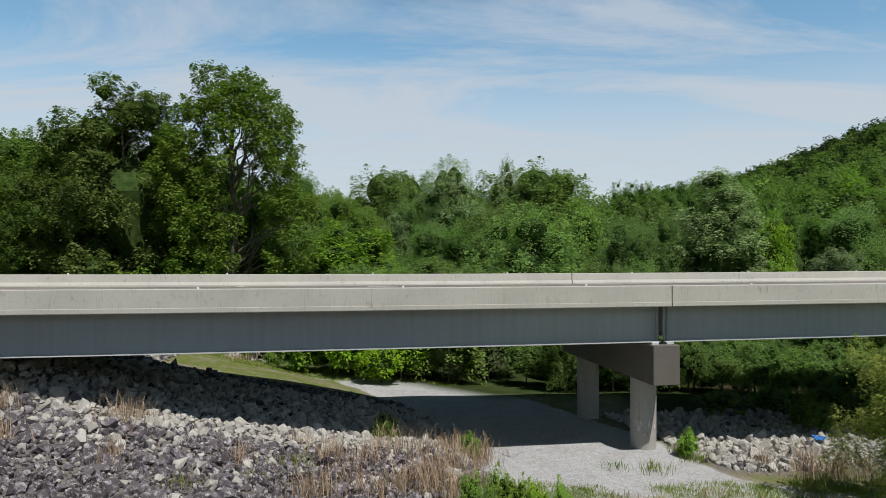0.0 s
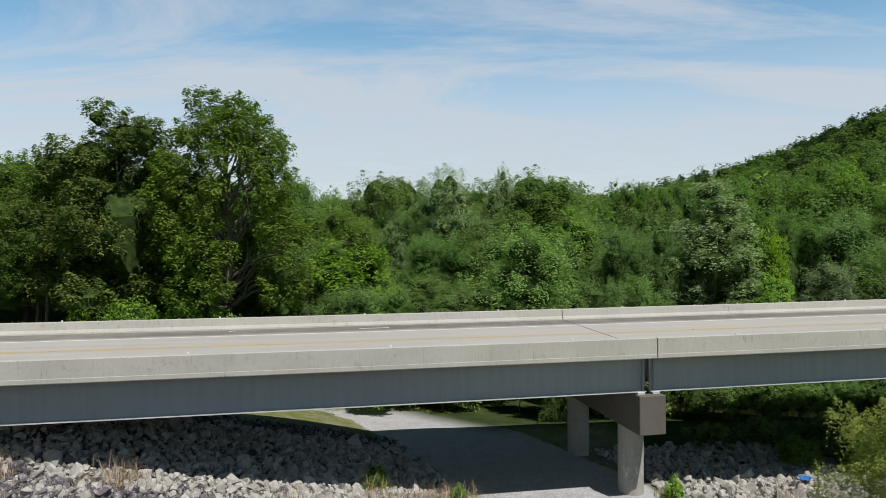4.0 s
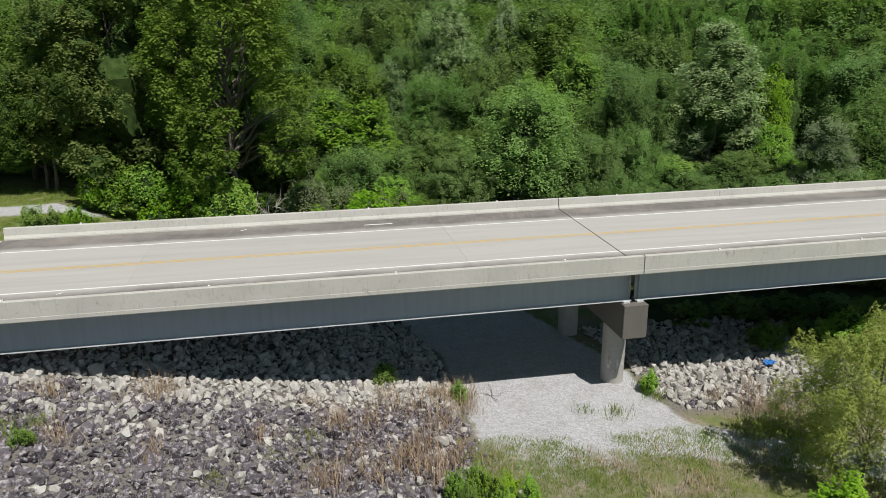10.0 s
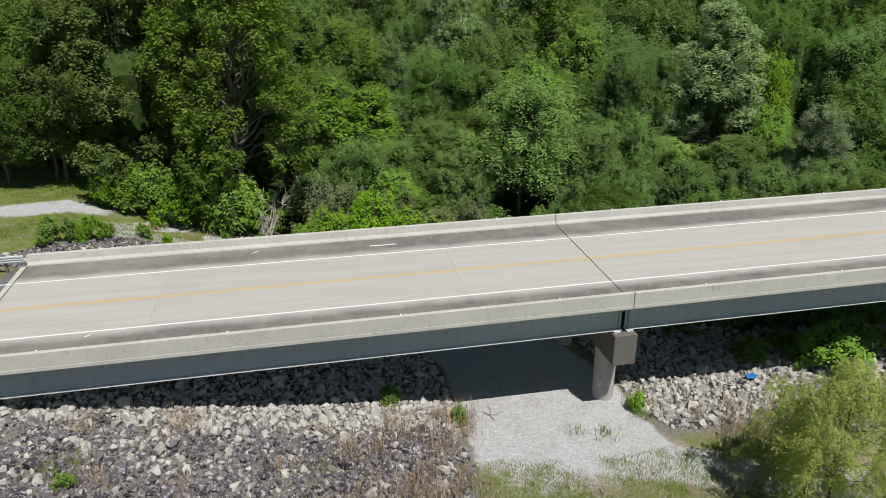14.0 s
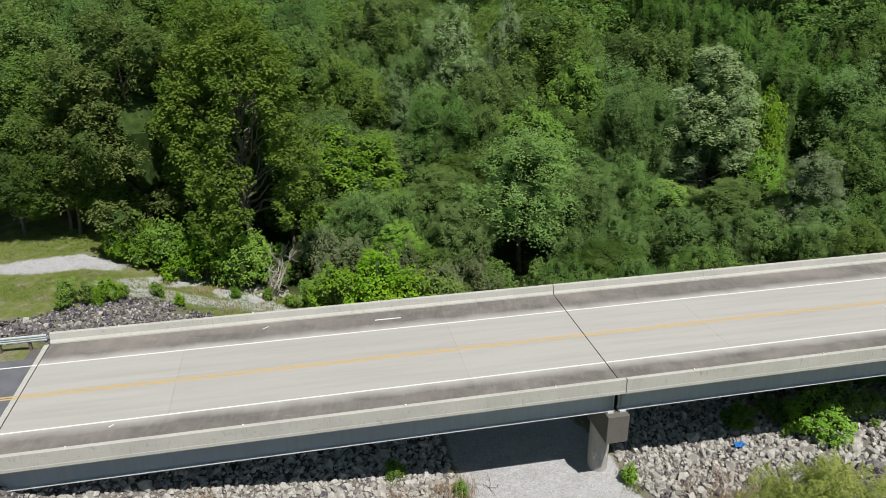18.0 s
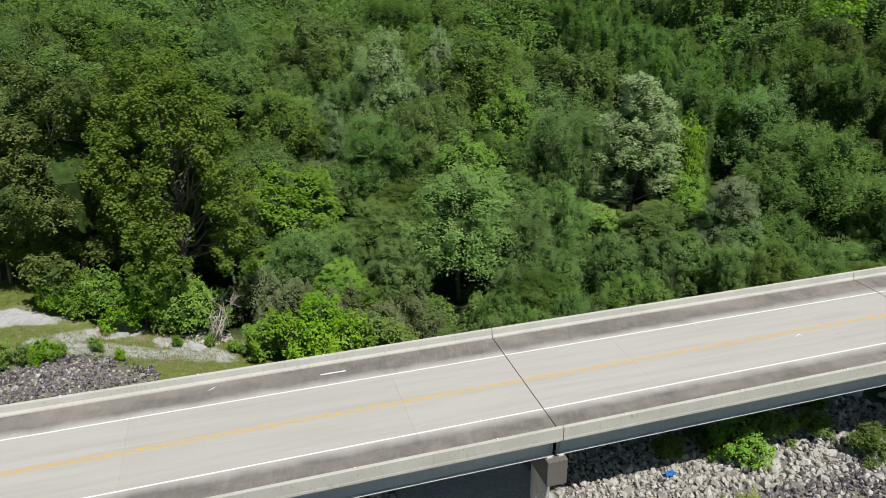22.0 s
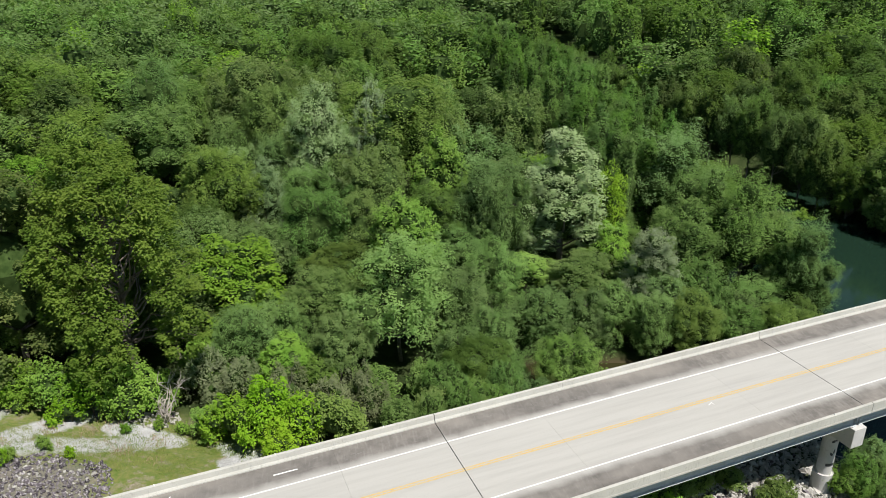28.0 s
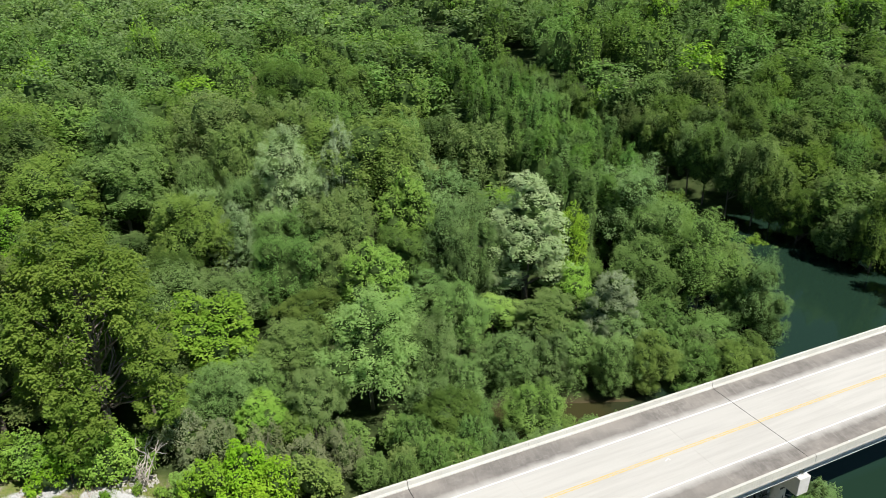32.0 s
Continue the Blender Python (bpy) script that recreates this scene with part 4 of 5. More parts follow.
def plant_one(ob, x, y, turn=0.0, r=6):
    placed.append((x, y, r))
    ob.matrix_basis = Matrix.Translation((x, y, float(gz(x, y)))) @ Matrix.Rotation(turn, 4, "Z")


plant_one(oak, -20.8, 71, 0.6)
plant_one(oak2, -32.5, 73, 1.2, 7)
plant(mid, -45, 77, 1.3, 1.5, 6)
plant(dark, -26, 78, 1.3, 1.2)
plant(mid, -40, 84, 1.4, 1.4)
plant(dark, -39.5, 71, 0.95, 0.9)
for kd, x, y, h, w in (
    (grey, 9.1, 75.0, 17.1, 12.7), (mid, 0.3, 80.0, 10.6, 9.3), (fresh, -10.7, 83.0, 14.0, 11.0), (olive, -16.2, 92.0, 14.3, 12.1),
    (olive, 17.0, 77.0, 12.2, 8.5), (olive, 23.7, 86.0, 12.0, 8.6), (fresh, 11.9, 91.0, 16.6, 8.7), (olive, -0.4, 100.0, 14.8, 12.4),
    (mid, 6.2, 99.0, 14.6, 7.6), (pale_round, -8.4, 111.0, 16.0, 7.5), (pale_round, 1.9, 119.0, 26.1, 11.2), (pale_round, 10.2, 121.0, 26.7, 7.0),
    (mid, 16.1, 126.0, 27.6, 19.7), (fresh, 21.2, 113.0, 19.8, 9.6), (mid, 9.1, 109.0, 19.6, 11.9), (olive, 27.3, 104.0, 18.5, 11.7),
    (olive, 29.0, 97.0, 18.1, 9.4), (pale, 37.2, 97.0, 24.8, 12.8), (mid, 39.9, 103.0, 15.3, 8.4), (fresh, 45.0, 97.0, 19.5, 5.8),
    (fresh, 43.1, 90.0, 12.9, 6.0), (olive, 62.3, 110.0, 23.8, 17.8), (olive, 63.9, 101.0, 22.0, 13.9), (olive, 66.6, 93.0, 22.1, 15.3),
    (mid, 55.6, 92.0, 17.0, 11.0), (olive, 71.4, 84.0, 17.4, 9.8), (pale, 45.4, 82.0, 16.0, 7.2), (willow, 28.6, 78.0, 8.1, 8.3),
    (willow, 33.7, 77.0, 8.4, 7.2), (willow, 39.3, 78.0, 8.9, 8.6), (willow, 45.9, 79.0, 10.0, 9.7), (willow, 52.8, 80.0, 12.0, 10.1),
    (willow, 58.2, 80.0, 8.7, 7.0), (olive, -15.1, 133.0, 19.0, 10.5), (mid, -10.1, 147.0, 27.5, 19.0), (mid, -6.5, 136.0, 24.3, 13.4),
    (fresh, -40.5, 155.0, 19.4, 14.3), (mid, -47.5, 150.0, 20.9, 17.9), (olive, -30.3, 152.0, 24.6, 15.1), (mid, -21.7, 146.0, 21.9, 12.1),
    (mid, -26.9, 128.0, 21.2, 16.1), (mid, -38.4, 124.0, 18.9, 16.0), (mid, -14.3, 110.0, 19.3, 12.0), (olive, -6.1, 118.0, 18.5, 10.8),
    (dark, 4.5, 182.0, 27.0, 18.0), (mid, 17.5, 186.0, 27.0, 17.0),
):
    plant_to(kd, x, y, h, w)
for k in range(15):
    y = 108 + 6.8 * k
    x = 53.0 - 0.055 * (y - 108)
    for q in range(2):
        plant(tulip, x + 5.4 * q + RNG.uniform(-1.0, 1.0), y + 3 * q, RNG.uniform(0.98, 1.2), RNG.uniform(0.95, 1.25), 2.6)
# trees that lean over the far bank of the river
for side, y0, y1, tall in ((1, 84, 262, 1.12),):
    y = y0
    while y < y1:
        q = next(i for i in range(len(RIVER) - 1) if RIVER[i][1] <= y < RIVER[i + 1][1])
        (ax, ay), (bx, by) = RIVER[q], RIVER[q + 1]
        d = unit(np.array([by - ay, ax - bx]) * side)
        f = (y - ay) / (by - ay)
        off = shore(y) + RNG.uniform(0.2, 1.6)
        x, yy = ax + (bx - ax) * f + d[0] * off, y + d[1] * off
        k = RNG.uniform()
        # mostly the dark kind: the bank's shaded face is put into leaf colour
        kd = far_olive if k < 0.2 else far_mid if k < 0.3 else far_dark
        plant(kd, x, yy, tall * RNG.uniform(0.85, 1.15), RNG.uniform(0.7, 0.95), 3.4)
        y += RNG.uniform(5.5, 8.0)
plant(pale_round, 106.5, 116, 0.5, 0.5, 2)
plant(shrub, 95.5, 116.0, 1.1, 1.1, 1)
# dark low trees added below the oaks, standing in for the black shade there
for x, y, h, w in ((-37, 77, 0.55, 0.8), (-42.5, 75, 0.5, 0.8), (-47, 73.5, 0.5, 0.8), (-33, 80, 0.6, 0.8), (-28, 76, 0.5, 0.7), (-52, 74, 0.6, 0.9), (-36, 73, 0.6, 0.9), (-41, 72, 0.62, 0.9), (-45.5, 70.8, 0.62, 0.9), (-50, 70.5, 0.65, 0.9)):
    plant(dark, x, y, h, w, 3)
# bright bushes beside the grass
for x, y, h, w in ((-30.5, 66.2, 1.3, 1.1), (-27.4, 65.4, 1.55, 1.2), (-24.2, 65.2, 1.7, 1.3), (-21.0, 65.6, 1.65, 1.25), (-25.8, 63.8, 0.9, 0.85), (-18.6, 66.6, 1.5, 1.1), (-33, 66, 1.0, 0.9)):
    plant(shrub, x, y, h, w, 2)
for x, y, h, w in ((-9.5, 60.5, 1.5, 1.2), (-6.5, 60, 1.8, 1.3), (-3.5, 58.8, 1.5, 1.2), (0.5, 58.8, 1.6, 1.2), (-12.5, 62, 0.9, 0.8), (-5, 57.2, 1.0, 0.9)):
    plant(shrub, x, y, h, w, 1.8)
for x, y, h, w in ((-13.5, 68.5, 1.5, 1.2), (-4, 64, 1.35, 1.1), (0, 62.5, 1.2, 1.0), (4, 63.5, 1.3, 1.0), (-9.5, 66, 1.4, 1.2)):
    plant(vine, x, y, h, w, 2)
for x, y, h, w in ((7, 60, 1.0, 1.0), (10, 60, 0.9, 1.0), (16, 61, 1.0, 1.1), (20, 63, 0.8, 0.9), (24, 61, 0.6, 0.8), (29, 61.5, 0.5, 0.8), (-1, 67, 1.4, 1.2), (5, 66, 1.3, 1.2), (11, 66, 1.3, 1.1)):
    plant(bush, x, y, h, w, 2)
for x, y, h, w in ((21, 68, 0.6, 0.7), (15, 69, 0.9, 0.8), (12.5, 63, 0.75, 0.7), (17, 58.5, 0.62, 0.6), (21, 59.5, 0.6, 0.62), (26, 59, 0.45, 0.6), (31, 60, 0.42, 0.6), (36.5, 60.5, 0.42, 0.55), (42, 61, 0.42, 0.55)):
    plant(willow, x, y, h, w, 3.2)
for k in range(26):
    s0 = 2.8 + 1.65 * k
    low = s0 > 12
    x, y, _ = B(s0 + RNG.uniform(-0.6, 0.6), 13.2 + RNG.uniform(-0.5, 0.5) + (2.4 if k % 2 and not low else 0))
    if float(gz(x, y)) > -3.7:
        if k % 3 == 1:
            plant(bush, x, y, RNG.uniform(0.9, 1.1) if low else RNG.uniform(1.1, 1.5), RNG.uniform(0.9, 1.15), 1.4)
        else:
            plant(willow, x, y, RNG.uniform(0.42, 0.54) if low else RNG.uniform(0.68, 0.86), RNG.uniform(0.52, 0.66), 1.6)
# bushes among the stones below the deck
plant(shrub, 28.3, 43.4, 0.85, 0.95, 1)
plant(bush, 30.6, 45.2, 0.9, 0.75, 1)
plant(bush, 22.4, 43.4, 0.62, 0.55, 1)
plant(bush, 40.2, 43.6, 0.75, 0.85, 1)
plant(bush, 49, 45, 0.9, 0.9, 1)
plant(shrub, 52.5, 42, 0.8, 0.8, 1)
for x, y, h, w in ((19, 48.5, 0.4, 0.7), (23, 49.5, 0.5, 0.8), (27, 50.0, 0.5, 0.9), (31, 50.5, 0.5, 0.9), (35, 51, 0.5, 0.8), (39, 51.5, 0.5, 0.9), (33.5, 46.0, 0.6, 0.7), (26, 45.2, 0.5, 0.55), (37, 46.6, 0.6, 0.7)):
    plant(bush, x, y, h, w, 1)
for s0, n0, h, w in ((39.3, -5.5, 0.55, 0.5), (41.6, -7.0, 0.6, 0.55), (40.2, -9.2, 0.5, 0.55), (43.2, -4.0, 0.6, 0.6), (38.6, -10.5, 0.45, 0.5)):
    x, y, _ = B(s0, n0)
    plant(willow, x, y, h, w, 1)
# willow beside the track
plant(bank_willow, 20.9, 28.8, 1.0, 0.95, 3)
plant(shrub, 17.6, 24.6, 0.72, 0.6, 1)
plant(bush, 24.5, 26.5, 1.0, 0.9, 1)

# the rest of the wood, where nothing else stands


def strip_x(y):
    """The narrow grassy lane through the wood."""
    return np.interp(y, [120, 155, 173, 262, 310], [50, 44, 41, 8, -10])


def free(x, y, r):
    s, n = to_sn(x, y)
    if n < np.interp(x, [-60, -38, -28, -14, -4, 4, 100], [50, 45, 39, 28, 24, 19, 17]):
        return False
    if float(river_dist(np.array([x]), np.array([y]))[0]) < shore(y) + 0.35 * r:
        return False
    if float(pool_dist(np.array([x]), np.array([y]))[0]) < 5.5:
        return False
    if 135 < y and -2.5 < x - strip_x(y) < 3.5:
        return False
    if any(math.hypot(x - a, y - b) < c for a, b, c in MEADOWS):
        return False
    return all(math.hypot(x - a, y - b) > 0.72 * (r + c) for a, b, c in placed)


def in_band(x, y):
    """The stand of poplars along the river."""
    return y > 112 and strip_x(y) + 3 < x < np.interp(y, [112, 122, 160, 200], [72, 72, 70, 66])


tries = 0
while tries < 9000 and len(placed) < 470:
    tries += 1
    y = 58 + 117 * RNG.uniform() ** 0.85
    x = RNG.uniform(-0.80 * y - 8, 1.12 * y + 12)
    near = y < 74
    band = in_band(x, y)
    r = 2.8 if near else 3.2 if band else 5.6 if y < 115 else 6.6
    if not free(x, y, r):
        continue
    k = RNG.uniform()
    h = np.interp(y, [58, 75, 105, 125, 170], [0.50, 0.62, 0.80, 1.12, 1.22]) * RNG.uniform(0.8, 1.2)
    w = RNG.uniform(0.9, 1.3) * (0.7 if near else 1.0)
    far = y > 112 or x > 85
    if band:
        kd, w, h = tulip, RNG.uniform(0.95, 1.25), RNG.uniform(0.92, 1.15)
    elif x > 85:
        kd = far_dark if k < 0.45 else far_mid if k < 0.70 else far_olive if k < 0.92 else far_fresh
        h = RNG.uniform(0.85, 1.25)
    else:
        kd = (far_mid if far else mid) if k < 0.42 else (far_dark if far else dark) if k < 0.54 else (far_olive if far else olive) if k < 0.9 else (far_fresh if far else fresh)
    plant(kd, x, y, h, w, r)


# ---- far woods ----


def wood_mesh(name, xs, ys, heights, widths, leaves, size, spray, label, seed, mats, choice, inner=True):
    rng = np.random.default_rng(seed)
    z0 = gz(xs, ys)
    stock = {}
    for c in range(6):
        for q in range(5):
            sp = c == 5
            stock[c, q] = crown_leaves(17.0, 11.0 if not sp else 8.0, 0.05, leaves, size, rng, seed + 10 * c + q, "spire" if sp else "round", spray, 0.7, 1.3, 0.2, aspect=0.7, lobes=11 if leaves > 200 else 7)[0]
    V, idx = [], []
    for k in range(len(xs)):
        v = stock[choice[k], rng.integers(0, 5)]
        a = rng.uniform(0, 6.28)
        ca, sa = math.cos(a) * widths[k] / 11, math.sin(a) * widths[k] / 11
        w = np.stack([v[:, 0] * ca - v[:, 1] * sa, v[:, 0] * sa + v[:, 1] * ca, v[:, 2] * heights[k] / 17], 1)
        V.append(w + np.array([xs[k], ys[k], z0[k]]))
        idx.append(np.full(len(v) // 4, choice[k]))
    V = np.concatenate(V)
    F = quad_idx(len(V) // 4)
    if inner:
        # dark core of each crown, inner shade put into its colour
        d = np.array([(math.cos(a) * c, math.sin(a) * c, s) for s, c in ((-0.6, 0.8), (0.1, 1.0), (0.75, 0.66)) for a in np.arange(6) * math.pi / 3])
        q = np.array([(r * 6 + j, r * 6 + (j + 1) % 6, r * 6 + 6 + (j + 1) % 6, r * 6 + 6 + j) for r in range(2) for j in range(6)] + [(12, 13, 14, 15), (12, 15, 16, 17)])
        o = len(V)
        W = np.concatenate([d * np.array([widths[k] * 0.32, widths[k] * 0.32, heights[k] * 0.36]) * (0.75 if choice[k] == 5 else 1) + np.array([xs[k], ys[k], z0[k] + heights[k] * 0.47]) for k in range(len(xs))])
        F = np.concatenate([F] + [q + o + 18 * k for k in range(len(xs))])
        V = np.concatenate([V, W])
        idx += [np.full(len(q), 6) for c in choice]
    me = np_mesh(name, V, [F], mats, np.concatenate(idx))
    return tagged(new(name, me), label, "woodland", kind="stuff")


def scatter(y0, y1, step, seed, lim=(-0.82, 1.15), spread=0.45):
    rng = np.random.default_rng(seed)
    P = []
    y = y0
    while y < y1:
        x = lim[0] * y - 10
        while x < lim[1] * y + 15:
            P.append((x + rng.uniform(-1, 1) * step * spread, y + rng.uniform(-1, 1) * step * spread))
            x += step
        y += step
    P = np.array(P)
    ok = river_dist(P[:, 0], P[:, 1]) > shore(P[:, 1]) + 2.5
    ok &= (P[:, 0] - strip_x(P[:, 1]) < -3.5) | (P[:, 0] - strip_x(P[:, 1]) > 4.5) | (P[:, 1] > 310)
    for a, b, c in MEADOWS:
        ok &= np.hypot(P[:, 0] - a, P[:, 1] - b) > c
    return P[ok], rng


FAR_MATS = [LEAF_FAR_HAZE, LEAF_MID, LEAF_DARK, LEAF_FRESH, LEAF_OLIVE, LEAF_PINE, CORE_SHADE]
P1, r1 = scatter(178, 300, 12.0, 201, spread=0.38)
c1 = r1.choice(5, len(P1), p=[0.42, 0.2, 0.14, 0.06, 0.18])
wood_mesh("distant_woodland", P1[:, 0], P1[:, 1], r1.uniform(14, 26, len(P1)), r1.uniform(10.5, 16.5, len(P1)), 1700, 0.62, 0.95, "mixed green woodland of the valley floor", 202, FAR_MATS, c1)
P2, r2 = scatter(302, 520, 13.0, 203)
c2 = r2.choice(5, len(P2), p=[0.46, 0.2, 0.14, 0.05, 0.15])
c2 = np.where(gz(P2[:, 0], P2[:, 1]) > 22, np.where(r2.uniform(size=len(P2)) < 0.75, 2, 5), c2)
wood_mesh("far_woodland", P2[:, 0], P2[:, 1], r2.uniform(13, 25, len(P2)), r2.uniform(12, 18, len(P2)), 420, 1.15, 1.5, "far mixed woodland and foot of the hill", 204, FAR_MATS, c2)
HILL_MATS = [LEAF_HILL, LEAF_DARK, LEAF_HILL, LEAF_MID, LEAF_HILL, LEAF_PINE, CORE_SHADE]
P3, r3 = scatter(524, 900, 12.5, 205, (-0.82, 1.05))
hz3 = gz(P3[:, 0], P3[:, 1])
c3 = np.where(r3.uniform(size=len(P3)) < np.clip((hz3 - 50) / 90, 0.08, 0.6), 5, r3.choice(5, len(P3), p=[0.4, 0.06, 0.4, 0.0, 0.14]))
wood_mesh("hillside_woodland", P3[:, 0], P3[:, 1], r3.uniform(7, 19, len(P3)), r3.uniform(11, 15, len(P3)), 110, 1.8, 1.8, "wooded hillside with dark pines along its crest", 206, HILL_MATS, c3)
P4, r4 = scatter(905, 1850, 23, 207, (-0.70, 0.80))
c4 = r4.choice(3, len(P4))
wood_mesh("ridge_woodland", P4[:, 0], P4[:, 1], r4.uniform(14, 22, len(P4)), r4.uniform(22, 28, len(P4)), 18, 4.0, 3.5, "distant wooded ridge on the skyline", 208, HILL_MATS, c4)

# ---- dead tree beside the gravel ----


def bare_branches(seed, height, spread, n1, n2, r0):
    rng = np.random.default_rng(seed)
    paths = []
    for i in range(n1):
        az = rng.uniform(0, 6.28)
        tip = np.array([math.cos(az) * spread * rng.uniform(0.3, 1), math.sin(az) * spread * rng.uniform(0.3, 1), height * rng.uniform(0.55, 1)])
        main = limb((0, 0, -0.1), tip, r0 * rng.uniform(0.6, 1), r0 * 0.2, rng, 5, 0.25)
        paths.append(main)
        for q in range(n2):
            p0 = main[rng.integers(1, 5)][0]
            p1 = p0 + unit(rng.normal(size=3) + np.array([0, 0, 0.7])) * height * rng.uniform(0.18, 0.35)
            paths.append(limb(p0, p1, r0 * 0.3, r0 * 0.08, rng, 3, 0.25))
    return tubes(paths, 5)


dv, df = bare_branches(5, 5.6, 2.8, 8, 8, 0.12)
dead = new("dead_tree", np_mesh("dead_tree", dv, [df], [TWIG], smooth=True))
dead.location = (-17.2, 64.8, float(gz(-17.2, 64.8)))
tagged(dead, "bare pale dead bush of leafless branches", "tree")

# ---- guard rail at the end of the deck ----


def guard_rail(side):
    ob = empty("guard_rail", label="galvanised corrugated steel guard rail on wooden posts", category="guard rail", group="guard rails of the approach")
    z0 = 0.30
    wave_p = [(0.0, 0.0), (0.03, 0.03), (0.085, 0.06), (0.085, 0.11), (0.03, 0.14), (0.03, 0.19), (0.085, 0.22), (0.085, 0.27), (0.03, 0.30), (0.03, 0.35), (0.085, 0.38), (0.085, 0.43), (0.03, 0.46), (0.0, 0.49)]
    prof = [(side * (6.42 - d), z0 + h) for d, h in wave_p] + [(side * (6.42 - d + 0.006), z0 + h) for d, h in reversed(wave_p)]
    for k in range(10):
        a = -SPAN - 0.1 - k * 3.81
        sweep("rail", prof, a - 3.82, a, GALV, ob, "corrugated galvanised rail", steps=1)
    for k in range(20):
        s = -SPAN - 1.3 - k * 1.905
        x, y, z = B(s, side * 6.56)
        post = part("post", bbox(s - 0.08, s + 0.08, side * 6.56 - 0.1, side * 6.56 + 0.1, z - 1.0, z + 0.82, 0.01), WOODPOST, ob, "weathered wooden post")
        n0, n1 = sorted((side * 6.42, side * 6.46))
        part("spacer_block", bbox(s - 0.07, s + 0.07, n0, n1, z + 0.36, z + 0.72, 0.005), WOODPOST, post, "wooden spacer block")
    return ob


guard_rail(1)
guard_rail(-1)

# ---- small things on the deck ----


def deck_bits():
    for s in np.arange(-SPAN + 6.1, 2 * SPAN, 12.17):
        for dn in (-0.0,):
            part("road_stud", bbox(s - 0.06, s + 0.06, -0.05, 0.05, B(s, 0)[2] + 0.004, B(s, 0)[2] + 0.022, 0.008), YELLOW_LINE, bridge, "small yellow reflective road stud")
    for side in (-1, 1):
        for s in np.arange(-SPAN + 4.5, 2 * SPAN, 9.14):
            z = B(s, side * 6.69, PH)[2]
            part("reflector", bbox(s - 0.05, s + 0.05, side * 6.69 - 0.045, side * 6.69 + 0.045, z - 0.002, z + 0.09, 0.01), WHITE_LINE, bridge, "small white reflector on the parapet")


deck_bits()


def strip(name, label, s0, s1, n0, n1, w, mat=WHITE_LINE):
    """A thin flat strip lying on the deck from one point to another."""
    a, b = np.array(B(s0, n0, 0.008)), np.array(B(s1, n1, 0.008))
    d = unit(b - a)
    q = np.array([-d[1], d[0], 0]) * w * 0.5
    up = np.array([0, 0, 0.012])
    v = np.array([a - q, b - q, b + q, a + q, a - q + up, b - q + up, b + q + up, a + q + up])
    f = np.array([(0, 3, 2, 1), (4, 5, 6, 7), (0, 1, 5, 4), (1, 2, 6, 5), (2, 3, 7, 6), (3, 0, 4, 7)])
    return tagged(new(name, np_mesh(name, v, [f], [mat])), label, "debris")


strip("white_strip", "short white strip lying on the dark shoulder", -14.2, -12.3, 5.15, 5.15, 0.13)
strip("white_scrap", "small white scrap on the dark shoulder", -22.2, -21.8, 5.5, 5.8, 0.07)
strip("white_scrap", "small white scrap near the yellow line", 23.7, 24.15, -0.7, -0.5, 0.06)
strip("white_scrap", "small white scrap near the yellow line", 24.17, 24.23, -0.47, -0.8, 0.06)
strip("white_scrap", "bent white scrap on the near shoulder", -30.5, -30.25, -4.25, -4.05, 0.07)

# blue tarp among the stones
tp = bmesh.new()
bmesh.ops.create_grid(tp, x_segments=8, y_segments=5, size=0.5)
rt = random.Random(4)
for v in tp.verts:
    v.co = (v.co.x * 0.95, v.co.y * 0.45, 0.14 + rt.uniform(-0.09, 0.12))
tarp_me = bpy.data.meshes.new("tarp")
tp.to_mesh(tarp_me); tp.free()
tarp_me.materials.append(TARP)
tarp = tagged(new("tarp", tarp_me), "crumpled blue plastic tarp lying on pale stones", "tarp")
tarp.location = (21.9, 41.3, float(gz(21.9, 41.3)) + 0.28)
tarp.rotation_euler = (0.15, 0.1, 0.3)
so = tarp.modifiers.new("thickness", "SOLIDIFY")
so.thickness = 0.012

# ---- tufts and weeds ----


def tuft_mesh(name, seed, blades, height, spread, width, mat, lean=0.45):
    rng = np.random.default_rng(seed)
    base = rng.normal(size=(blades, 3)) * np.array([spread * 0.3, spread * 0.3, 0])
    az = rng.uniform(0, 6.28, blades)
    d = np.stack([np.cos(az), np.sin(az), np.zeros(blades)], 1)
    h = height * rng.uniform(0.5, 1.1, blades)[:, None]
    ln = (rng.uniform(0.1, lean, blades)[:, None]) * h
    side = np.stack([-np.sin(az + rng.normal(size=blades)), np.cos(az), np.zeros(blades)], 1) * width
    up = np.array([0, 0, 1.0])
    midp = base + d * ln * 0.35 + up * h * 0.6
    tip = base + d * ln + up * h
    v = np.stack([base - side * 0.5, base + side * 0.5, midp + side * 0.45, midp - side * 0.45, tip], 1).reshape(-1, 3)
    o = np.arange(blades)[:, None] * 5
    return np_mesh(name, v, [o + np.array([[0, 1, 2, 3]]), o + np.array([[3, 2, 4]])], [mat])


low_straw = [tuft_mesh("dry_grass", 340 + i, 60, 0.45, 1.8, 0.03, STRAW, 0.9) for i in range(2)]
straw_meshes = [tuft_mesh("dry_grass", 300 + i, 80, 1.2, 1.7, 0.02, STRAW, 0.8) for i in range(3)]
weed_meshes = [tuft_mesh("weed", 320 + i, 70, 0.6, 1.4, 0.035, GRASSBLADE, 0.9) for i in range(2)]


